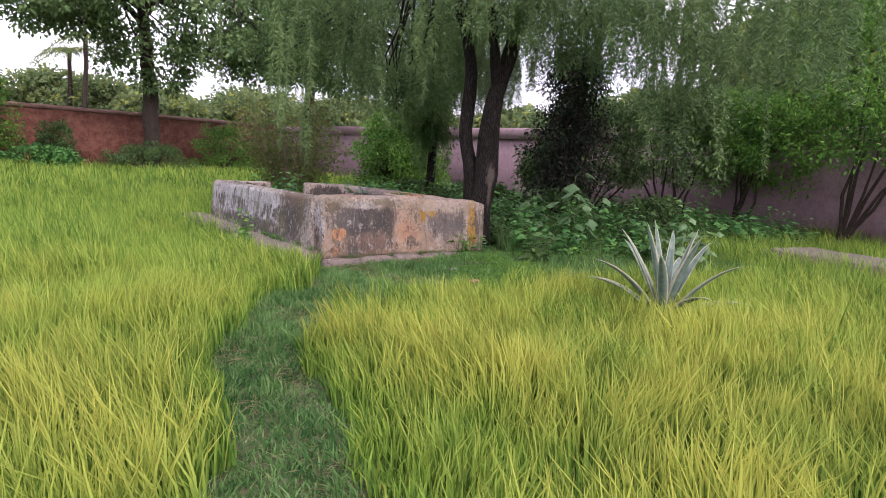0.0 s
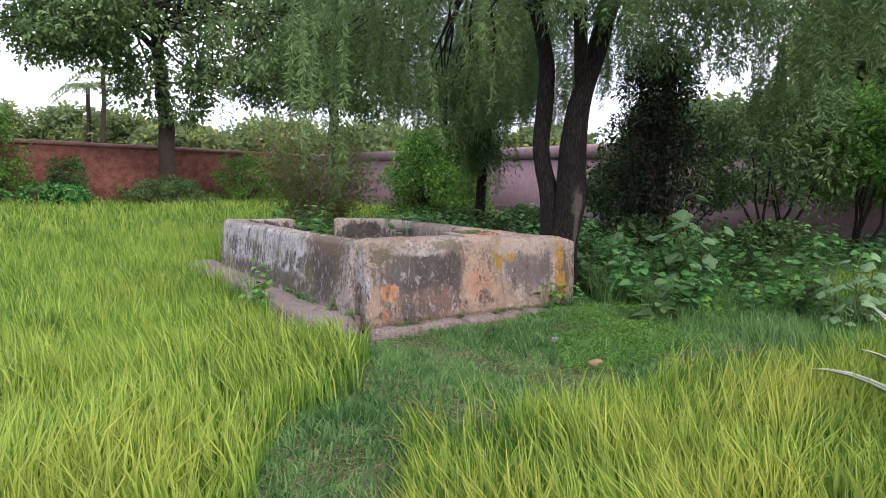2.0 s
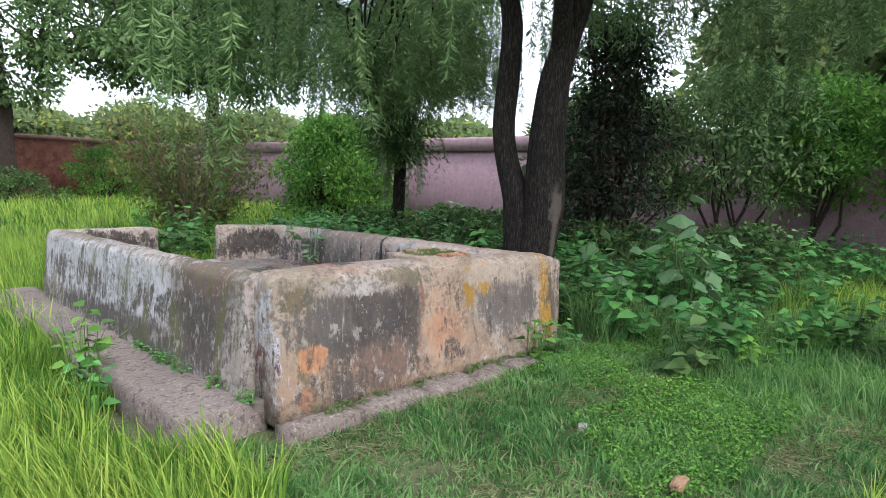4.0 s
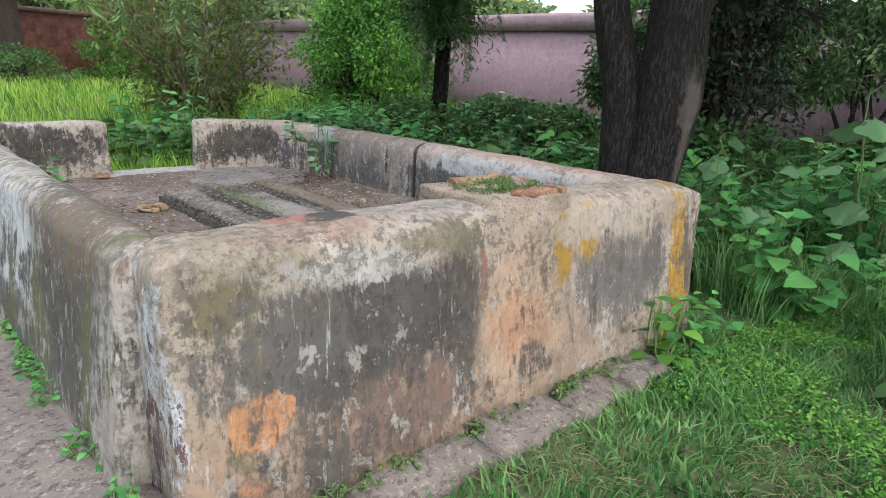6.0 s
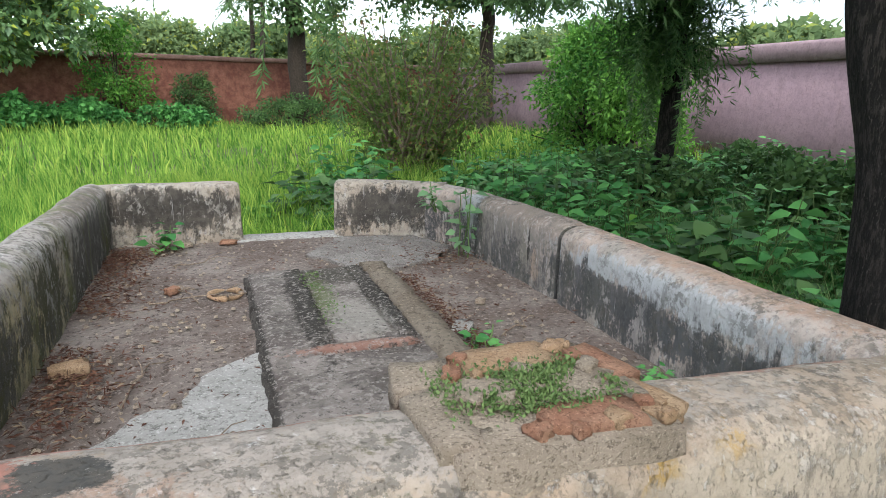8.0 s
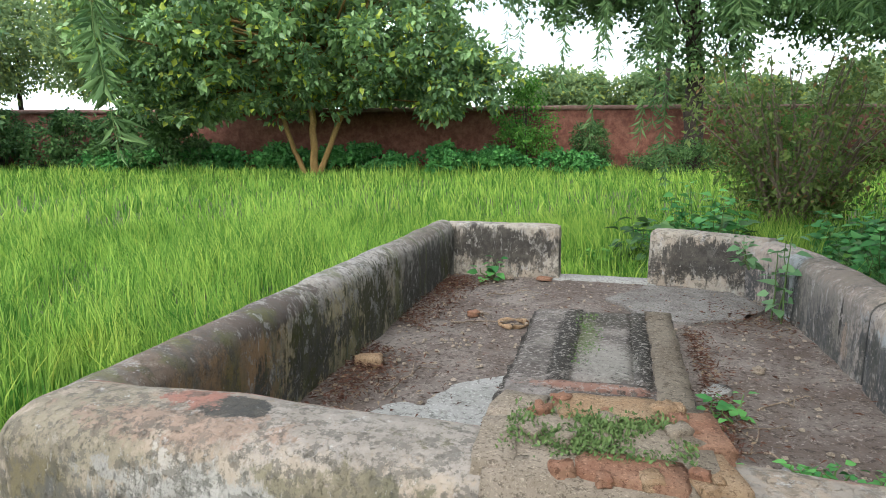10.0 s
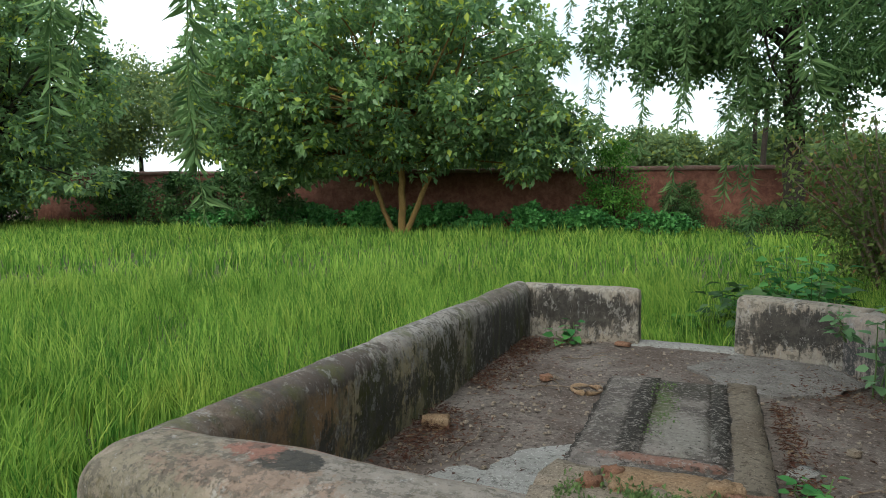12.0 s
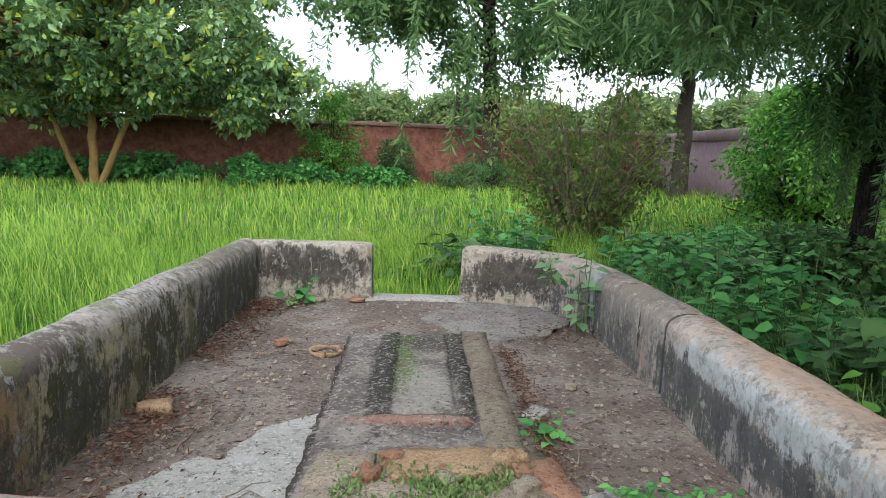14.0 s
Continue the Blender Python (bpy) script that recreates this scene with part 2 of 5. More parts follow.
def bark(name, a, b, groove=1.0, patch=None):
    m = Mat(name)
    v = m.stretch(1, 1, 0.2)
    g = m.noise(64, 8, 0.72, v)
    c = m.mix(m.ramp(g, 0.47, 0.60), a, b)
    c = m.mix(m.math("MULTIPLY", m.ramp(m.noise(120, 6, 0.7, m.stretch(1, 1, 0.3)), 0.60, 0.66), 0.7), c, (b[0] * 2.6, b[1] * 2.6, b[2] * 2.6))
    c = m.mix(m.math("MULTIPLY", m.ramp(m.noise(3, 5), 0.5, 0.7), 0.5), c, (a[0] * 0.6, a[1] * 0.62, a[2] * 0.6))
    if patch:
        for centre, size in patch:
            c = m.mix(m.math("MULTIPLY", m.spot(centre, size, 0.5, 0.5, 9), 0.75), c, (0.15, 0.128, 0.108))
    return m.finish(c, 0.9, m.math("ADD", g, m.math("MULTIPLY", m.noise(90, 3), 0.2)), groove, 0.06, spec=0.2)


LEAF_HERB = foliage("leaf_herb", (0.035, 0.135, 0.04), (0.145, 0.36, 0.095), through=0.3)
LEAF_HERB_PALE = foliage("leaf_herb_pale", (0.10, 0.20, 0.09), (0.19, 0.31, 0.15), through=0.3)
LEAF_WEEP = foliage("leaf_weeping", (0.06, 0.125, 0.05), (0.18, 0.28, 0.105), through=0.3)
# purplish shrub leaf; the deep shade behind the trunk is put into its colour
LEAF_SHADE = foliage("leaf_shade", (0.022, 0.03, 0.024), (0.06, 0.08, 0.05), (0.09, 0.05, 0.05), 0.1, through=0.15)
LEAF_DARK = foliage("leaf_dark", (0.035, 0.08, 0.03), (0.12, 0.21, 0.065), through=0.25)
LEAF_BROAD = foliage("leaf_broad", (0.10, 0.19, 0.09), (0.33, 0.49, 0.19), (0.50, 0.57, 0.09), 0.09, through=0.45, rough=0.42, spec=0.5)
LEAF_BUSH = foliage("leaf_bush", (0.07, 0.12, 0.035), (0.24, 0.29, 0.085), (0.26, 0.15, 0.07), 0.05, through=0.35)
LEAF_BRIGHT = foliage("leaf_bright", (0.035, 0.125, 0.025), (0.19, 0.38, 0.065), through=0.4)
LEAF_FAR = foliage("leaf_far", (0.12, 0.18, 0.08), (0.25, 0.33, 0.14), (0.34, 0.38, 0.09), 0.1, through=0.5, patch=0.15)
LEAF_MOSS = foliage("leaf_moss", (0.05, 0.09, 0.028), (0.15, 0.21, 0.075), through=0.2)
LITTER = foliage("leaf_litter", (0.05, 0.021, 0.014), (0.115, 0.055, 0.035), (0.20, 0.145, 0.095), 0.12, through=0.0, rough=0.8, patch=4)
STRAW = foliage("straw", (0.20, 0.19, 0.10), (0.34, 0.32, 0.18), through=0.2, rough=0.7)


def grass_mat(name, dark, light, gold, gold_amount, gloss=0.45):
    m = Mat(name)
    rnd = m.node("ShaderNodeNewGeometry").outputs["Random Per Island"]
    f = m.math("ADD", m.math("MULTIPLY", rnd, 0.6), m.math("MULTIPLY", m.math("SUBTRACT", m.noise(0.5, 6, 0.65), 0.38), 1.5))
    f = m.math("ADD", f, m.math("MULTIPLY", m.math("SUBTRACT", m.noise(4.5, 3, 0.6), 0.5), 1.1))
    c = m.mix(m.ramp(f, 0.0, 1.0), dark, light)
    tip = m.ramp(m.xyz()[2], 0.05, 0.42)
    dry = m.math("MAXIMUM", m.spot((0.8, 2.2, 0.2), (5.5, 4.6, 9.0), 0.5, 0.25, 0.5), m.ramp(m.noise(0.4, 3), 0.58, 0.75, 0.0, 0.6))
    gfac = m.math("MULTIPLY", m.math("MULTIPLY", m.math("MULTIPLY", dry, m.ramp(m.noise(1.4, 4), 0.3, 0.6)), tip), gold_amount)
    c = m.mix(m.math("ADD", gfac, m.math("MULTIPLY", m.ramp(rnd, 0.93, 0.94), 0.35)), c, gold)
    c = m.mix(m.math("MULTIPLY", tip, m.ramp(rnd, 0.2, 0.9, 0.0, 0.55)), c, (light[0] * 1.65, light[1] * 1.25, light[2] * 1.5))
    return m.finish(c, max(gloss, 0.6), spec=0.08, through=0.45)


GRASS = grass_mat("grass_tall", (0.045, 0.14, 0.02), (0.29, 0.46, 0.08), (0.54, 0.50, 0.10), 0.75)
TURF = grass_mat("grass_short", (0.035, 0.125, 0.035), (0.21, 0.37, 0.125), (0.30, 0.31, 0.16), 0.3)

SOIL = earth("soil", (0.12, 0.15, 0.065), (0.16, 0.18, 0.085), (0.22, 0.20, 0.12), 1.2, 0.02)
GREY, TAN = (0.060, 0.057, 0.058), (0.36, 0.25, 0.175)
PLASTER_FRONT = plaster("plaster_front", (0.35, 0.265, 0.195), (0.42, 0.35, 0.285), (0.085, 0.075, 0.068), 0.3, 0.0, (
    ((0.9, 0.05, 0.88), (0.9, 0.14, 0.07), (0.37, 0.32, 0.28), 0.9, 0.3),
    ((0.15, 0.0, 0.80), (0.28, 0.22, 0.14), (0.29, 0.245, 0.18), 0.9, 0.35),
    ((0.45, 0.0, 0.86), (0.25, 0.06, 0.06), (0.35, 0.245, 0.19), 1.0, 0.3),
    ((0.75, -0.15, 0.20), (1.1, 0.5, 0.24), TAN, 0.5, 0.4),
    ((0.55, -0.15, 0.54), (0.52, 0.5, 0.23), GREY, 0.5, 0.3),
    ((0.32, -0.15, 0.52), (0.24, 0.5, 0.17), (0.06, 0.054, 0.05), 0.5, 0.4),
    ((0.94, -0.15, 0.56), (0.13, 0.5, 0.26), (0.06, 0.054, 0.05), 0.45, 0.4),
    ((0.62, -0.15, 0.20), (0.30, 0.5, 0.16), (0.20, 0.13, 0.10), 0.8, 0.5),
    ((0.34, -0.15, 0.12), (0.09, 0.5, 0.09), (0.13, 0.115, 0.10), 0.6, 0.3),
    ((1.98, -0.15, 0.46), (0.34, 0.5, 0.20), (0.15, 0.135, 0.13), 0.6, 0.45),
    ((2.28, -0.15, 0.50), (0.08, 0.5, 0.16), (0.12, 0.11, 0.105), 0.7, 0.4),
    ((1.28, -0.15, 0.38), (0.23, 0.5, 0.40), (0.45, 0.315, 0.22), 0.25, 0.2),
    ((1.28, -0.15, 0.38), (0.16, 0.5, 0.12), (0.42, 0.24, 0.15), 0.8, 0.4),
    ((1.075, -0.15, 0.66), (0.018, 0.5, 0.09), (0.26, 0.13, 0.10), 1.0, 0.3),
    ((0.55, -0.10, 0.76), (0.35, 0.5, 0.05), (0.40, 0.37, 0.34), 1.0, 0.2),
    ((0.85, -0.10, 0.80), (0.16, 0.5, 0.05), (0.24, 0.205, 0.14), 1.1, 0.3),
    ((1.00, -0.10, 0.78), (0.08, 0.5, 0.07), (0.17, 0.15, 0.10), 1.1, 0.3),
    ((0.05, -0.10, 0.72), (0.12, 0.5, 0.08), (0.17, 0.14, 0.08), 0.9, 0.25),
    ((0.07, -0.15, 0.14), (0.07, 0.5, 0.06), (0.40, 0.20, 0.11), 0.5, 0.07),
    ((0.14, -0.15, 0.55), (0.07, 0.5, 0.13), (0.22, 0.185, 0.085), 0.8, 0.4),
    ((0.08, -0.15, 0.40), (0.05, 0.5, 0.14), (0.16, 0.14, 0.08), 0.9, 0.4),
    ((1.55, -0.15, 0.67), (0.065, 0.5, 0.17), (0.34, 0.20, 0.03), 0.5, 0.12),
    ((1.74, -0.15, 0.71), (0.08, 0.5, 0.12), (0.38, 0.22, 0.03), 0.5, 0.12),
    ((2.52, -0.15, 0.47), (0.095, 0.5, 0.36), (0.40, 0.22, 0.025), 0.4, 0.12),
    ((1.95, -0.10, 0.74), (0.5, 0.5, 0.08), (0.42, 0.35, 0.28), 0.6, 0.4),
    ((-0.22, 0.06, 0.45), (0.14, 0.6, 0.60), (0.56, 0.57, 0.60), 0.45, 0.12),
    ((-0.20, 0.03, 0.34), (0.12, 0.13, 0.22), (0.13, 0.06, 0.055), 1.1, 0.08),
    ((-0.15, 0.18, 0.60), (0.08, 0.07, 0.18), (0.15, 0.12, 0.11), 0.7, 0.1),
    ((0.50, 0.09, 0.86), (0.10, 0.065, 0.1), (0.05, 0.05, 0.048), 0.35, 0.1),
    ((0.36, 0.12, 0.87), (0.09, 0.06, 0.08), (0.36, 0.17, 0.13), 0.8, 0.1),
    ((0.0, 0.2, 0.87), (0.10, 0.05, 0.06), (0.27, 0.12, 0.10), 0.7, 0.1),
    ((0.7, 0.215, 0.86), (0.75, 0.03, 0.05), (0.40, 0.20, 0.16), 0.7, 0.15),
    ((2.1, 0.2, 0.84), (0.5, 0.05, 0.06), (0.40, 0.24, 0.19), 0.7, 0.2),
    ((0.24, -0.15, 0.54), (0.22, 0.5, 0.18), (0.12, 0.112, 0.105), 0.75, 0.35),
    ((0.14, -0.15, 0.37), (0.11, 0.5, 0.085), (0.52, 0.25, 0.12), 0.4, 0.07),
))
PLASTER_LEFT = plaster("plaster_left", (0.41, 0.36, 0.315), (0.47, 0.425, 0.39), (0.08, 0.074, 0.058), 0.2, 0.75, (
    ((-0.15, 2.6, 0.55), (0.09, 1.8, 0.30), (0.60, 0.60, 0.62), 0.35, 0.15),
    ((-0.1, 0.70, 0.5), (0.13, 0.46, 0.6), (0.115, 0.088, 0.082), 0.3, 0.2),
    ((-0.02, 0.65, 0.80), (0.2, 0.50, 0.12), (0.19, 0.135, 0.10), 0.5, 0.3),
    ((-0.15, 2.2, 0.25), (0.12, 1.6, 0.13), (0.09, 0.085, 0.08), 0.8, 0.3),
    ((0.09, 1.4, 0.52), (0.07, 1.6, 0.26), (0.50, 0.41, 0.24), 0.4, 0.3),
    ((0.09, 0.75, 0.58), (0.07, 0.40, 0.28), (0.38, 0.23, 0.12), 0.5, 0.3),
    ((0.09, 3.3, 0.55), (0.07, 0.9, 0.22), (0.085, 0.078, 0.068), 0.7, 0.4),
    ((0.09, 1.35, 0.60), (0.07, 0.22, 0.22), (0.075, 0.075, 0.025), 0.9, 0.2),
    ((0.09, 2.15, 0.58), (0.07, 0.35, 0.22), (0.075, 0.072, 0.035), 0.9, 0.2),
    ((0.05, 1.0, 0.84), (0.12, 0.5, 0.06), (0.13, 0.10, 0.085), 0.8, 0.3),
    ((0.0, 3.4, 0.84), (0.12, 0.7, 0.06), (0.22, 0.18, 0.15), 0.8, 0.3),
), band=(0.35, 0.65), green=0.65)
PLASTER_RIGHT = plaster("plaster_right", (0.44, 0.385, 0.345), (0.50, 0.395, 0.335), (0.075, 0.074, 0.074), 0.5, 1.1, (
    ((2.5, 2.75, 0.55), (0.10, 0.7, 0.30), (0.24, 0.21, 0.185), 0.4, 0.3),
    ((2.65, 2.6, 0.80), (0.2, 0.6, 0.10), (0.27, 0.215, 0.18), 0.5, 0.3),
    ((2.5, 1.4, 0.55), (0.06, 0.8, 0.13), (0.10, 0.10, 0.102), 0.8, 0.2),
    ((2.5, 0.6, 0.50), (0.06, 0.6, 0.12), (0.11, 0.11, 0.112), 0.8, 0.2),
    ((2.5, 1.0, 0.70), (0.09, 0.9, 0.07), (0.50, 0.50, 0.505), 0.6, 0.15),
    ((2.48, 3.2, 0.6), (0.1, 0.12, 0.35), (0.50, 0.51, 0.52), 0.3, 0.15),
    ((2.70, 0.9, 0.80), (0.12, 1.1, 0.10), (0.42, 0.29, 0.22), 0.5, 0.35),
    ((2.52, 2.38, 0.62), (0.05, 0.014, 0.11), (0.04, 0.035, 0.03), 0.15, 0.2),
    ((2.52, 2.30, 0.50), (0.05, 0.05, 0.10), (0.36, 0.27, 0.21), 0.5, 0.15),
    ((2.52, 2.06, 0.6), (0.30, 0.02, 0.4), (0.045, 0.04, 0.036), 0.15, 0.2),
), band=(0.35, 0.68), green=0.1)
PLASTER_FAR = plaster("plaster_far", (0.44, 0.36, 0.285), (0.48, 0.43, 0.37), (0.055, 0.048, 0.042), 0.45, 0.7, (
    ((0.45, 4.0, 0.64), (0.46, 0.3, 0.15), (0.05, 0.044, 0.04), 0.55, 0.15),
    ((2.05, 3.95, 0.62), (0.33, 0.4, 0.14), (0.055, 0.05, 0.046), 0.55, 0.15),
), band=(0.4, 0.75))
STONE = earth("plinth_stone", (0.235, 0.195, 0.175), (0.31, 0.265, 0.235), (0.16, 0.13, 0.11), 1.9)
FLOOR_MAT = earth("enclosure_floor", (0.14, 0.105, 0.088), (0.28, 0.235, 0.21), (0.19, 0.11, 0.08), 2.2)
CEMENT = earth("cement_patch", (0.32, 0.305, 0.285), (0.40, 0.38, 0.36), (0.24, 0.22, 0.20), 3, 0.008, 0.0)
OLD_CEMENT = earth("old_cement", (0.19, 0.165, 0.15), (0.31, 0.285, 0.265), (0.16, 0.14, 0.125), 4, 0.008, 0.15)
m = Mat("grave_crust")
c = m.mix(m.ramp(m.noise(4, 10, 0.78), 0.40, 0.60), (0.115, 0.095, 0.085), (0.25, 0.215, 0.195))
c = m.mix(m.math("MULTIPLY", m.ramp(m.noise(1.6, 8, 0.7), 0.45, 0.60), 0.6), c, (0.07, 0.06, 0.052))
for centre, size, tint, ragged, amount in (((1.165, 2.16, 0.48), (0.07, 0.72, 0.3), (0.030, 0.026, 0.022), 0.45, 0.95), ((1.54, 2.16, 0.48), (0.055, 0.70, 0.3), (0.030, 0.026, 0.022), 0.45, 0.95),
                                           ((1.36, 2.62, 0.48), (0.22, 0.20, 0.3), (0.05, 0.045, 0.035), 0.5, 0.8), ((1.27, 2.2, 0.48), (0.05, 0.34, 0.3), (0.085, 0.11, 0.03), 0.8, 0.6),
                                           ((1.38, 1.85, 0.48), (0.13, 0.26, 0.3), (0.29, 0.265, 0.235), 0.5, 0.7), ((1.3, 1.50, 0.48), (0.28, 0.04, 0.3), (0.28, 0.15, 0.115), 0.5, 0.8),
                                           # last patch: darker along the slab's left edge
                                           ((0.92, 1.4, 0.42), (0.03, 1.6, 0.06), (0.03, 0.026, 0.022), 0.4, 0.9)):
    c = m.mix(m.math("MULTIPLY", m.spot(centre, size, 0.3, ragged, 14), amount), c, tint)
c = m.mix(m.math("MULTIPLY", m.ramp(m.noise(34, 10, 0.8), 0.53, 0.57), 0.75), c, (0.33, 0.295, 0.27))
c = m.mix(m.math("MULTIPLY", m.ramp(m.noise(42, 10, 0.8), 0.55, 0.59), 0.8), c, (0.035, 0.03, 0.026))
SLAB_MAT = m.finish(c, 0.93, m.math("ADD", m.noise(18, 10, 0.8), m.math("MULTIPLY", m.noise(60, 6, 0.8), 0.6)), 1.0, 0.02, spec=0.2)
STRIP_MAT = earth("strip_mat", (0.17, 0.135, 0.10), (0.25, 0.205, 0.16), (0.12, 0.10, 0.07), 3)
SKIRT_MAT = earth("groove_mat", (0.06, 0.052, 0.046), (0.125, 0.11, 0.098), (0.20, 0.17, 0.15), 6)
BRICK = earth("brick", (0.36, 0.175, 0.11), (0.44, 0.25, 0.165), (0.26, 0.13, 0.085), 7, 0.012, 0.1)
RUBBLE = earth("rubble", (0.36, 0.29, 0.22), (0.47, 0.38, 0.30), (0.26, 0.20, 0.15), 7, 0.012, 0.1)
SANDSTONE = earth("sandstone_chip", (0.46, 0.29, 0.17), (0.52, 0.36, 0.23), (0.36, 0.22, 0.13), 9, 0.012, 0.0)
WALL_RED = plaster("boundary_red", (0.21, 0.08, 0.058), (0.36, 0.165, 0.115), (0.14, 0.065, 0.048), -0.9, 0.35, (), band=(0.0, 0.6))
WALL_PINK = plaster("boundary_pink", (0.42, 0.285, 0.325), (0.47, 0.32, 0.355), (0.25, 0.15, 0.15), -0.9, 0.1, (), band=(0.0, 0.4))
COPING = plaster("coping_mat", (0.30, 0.17, 0.14), (0.36, 0.21, 0.175), (0.16, 0.09, 0.07), -0.5, 0.4, (), band=(0, 0.1))
COPING_PINK = plaster("coping_pink_mat", (0.43, 0.295, 0.325), (0.47, 0.325, 0.35), (0.22, 0.15, 0.14), -0.5, 0.4, (), band=(0, 0.1))
BARK_DARK = bark("bark_dark", (0.010, 0.0085, 0.0075), (0.042, 0.035, 0.03), 1.0, (((0.20, -0.24, 1.23), (0.075, 0.10, 0.15)), ((0.20, -0.22, 0.90), (0.035, 0.08, 0.26))))
BARK_BROWN = bark("bark_brown", (0.035, 0.027, 0.022), (0.075, 0.058, 0.046), 0.8)
BARK_OCHRE = bark("bark_ochre", (0.19, 0.115, 0.04), (0.29, 0.19, 0.075), 0.5)
TWIG = bark("twig_bark", (0.16, 0.12, 0.09), (0.26, 0.2, 0.15), 0.4)
STEM = foliage("stem_green", (0.07, 0.12, 0.04), (0.12, 0.17, 0.06), through=0.0)

# ---- ground: one sheet to the horizon ----
SITE = pose(-1.545, 8.73, 0, 0, 0, 38)
ENC = np.array([-1.545, 8.73])
AXU = np.array([math.cos(radians(38)), math.sin(radians(38))])
AXV = np.array([-AXU[1], AXU[0]])
PATH_LINE = np.array([(0.6, -1.5), (0.1, 0.5), (-0.35, 2.2), (-0.85, 3.4), (-1.22, 4.6), (-1.28, 5.6), (-1.18, 6.5), (-0.8, 7.6)])
CLEARING = np.array([(-2.15, 8.55), (-1.75, 8.15), (-1.35, 7.6), (-1.42, 6.6), (-0.9, 6.0), (-0.4, 6.15), (0.1, 6.5), (0.6, 6.95), (1.2, 7.25), (2.4, 7.65), (3.3, 8.1), (4.8, 9.4), (4.2, 11.6), (1.6, 11.2), (0.8, 10.2)])
CORNER = (-10.0, 39.6)
RED_END = (-41.0, 6.3)
PINK_END = (15.0, 7.1)


def in_poly(x, y, poly):
    inside = np.zeros(x.shape, bool)
    j = len(poly) - 1
    for i in range(len(poly)):
        (xi, yi), (xj, yj) = poly[i], poly[j]
        cross = ((yi > y) != (yj > y)) & (x < (xj - xi) * (y - yi) / (yj - yi + 1e-12) + xi)
        inside ^= cross
        j = i
    return inside


def line_dist(x, y, line):
    best = np.full(x.shape, 1e9)
    for (ax, ay), (bx, by) in zip(line[:-1], line[1:]):
        dx, dy = bx - ax, by - ay
        t = np.clip(((x - ax) * dx + (y - ay) * dy) / (dx * dx + dy * dy), 0, 1)
        best = np.minimum(best, np.hypot(x - ax - t * dx, y - ay - t * dy))
    return best


def local_uv(x, y):
    dx, dy = x - ENC[0], y - ENC[1]
    return dx * AXU[0] + dy * AXU[1], dx * AXV[0] + dy * AXV[1]


def wave(x, y, s):
    return np.sin(x * 1.3 * s + 1.7 * np.sin(y * 0.9 * s)) * 0.5 + np.sin(y * 1.7 * s + 2.1 * np.sin(x * 0.7 * s + 1)) * 0.5


def bare(x, y):
    """Where the tall grass is trodden or cut short."""
    wob = 0.10 * wave(x, y, 2.3) + 0.05 * wave(x, y, 6.1)
    trail = line_dist(x, y, PATH_LINE) < 0.33 + wob
    return trail | in_poly(x + wob, y - wob, CLEARING)


def built(x, y):
    u, v = local_uv(x, y)
    return ((u > -0.85) & (u < 0) & (v > -0.1) & (v < 0.9)) | ((u > -0.46) & (u < 2.85) & (v > -0.15) & (v < 4.85)) | ((u > -0.2) & (u < 2.2) & (v > -0.33 - 0.03 * u) & (v < 0))


def ground_z(x, y):
    return 0.03 * wave(x, y, 0.8) - 0.03 + 0.05 * np.clip((x - 0.5) / 2, 0, 1) * np.clip((7.5 - y) / 2, 0, 1)


xs = np.unique(np.concatenate([np.linspace(-12, 14, 105), np.linspace(-70, 40, 60), [-2500, -600, -200, -110, 90, 200, 600, 2500]]))
ys = np.unique(np.concatenate([np.linspace(-4, 24, 113), np.linspace(-40, 70, 60), [-2500, -600, -200, -80, 110, 200, 600, 2500]]))
gx, gy = np.meshgrid(xs, ys, indexing="ij")
near = (np.hypot(gx, gy - 10) < 70)
gz = np.where(near, ground_z(gx, gy) + 0.012 * wave(gx, gy, 5.3) * bare(gx, gy), -0.03)
nx, ny = gx.shape
ii, jj = np.meshgrid(np.arange(nx - 1), np.arange(ny - 1), indexing="ij")
k0 = ii * ny + jj
g = Build()
g.add(np.stack([gx, gy, gz], -1).reshape(-1, 3), np.stack([k0, k0 + ny, k0 + ny + 1, k0 + 1], -1).reshape(-1, 4))
tagged(put("ground", g.mesh("ground"), SOIL), "green weedy soil under the grass of the garden", "ground", kind="structure")


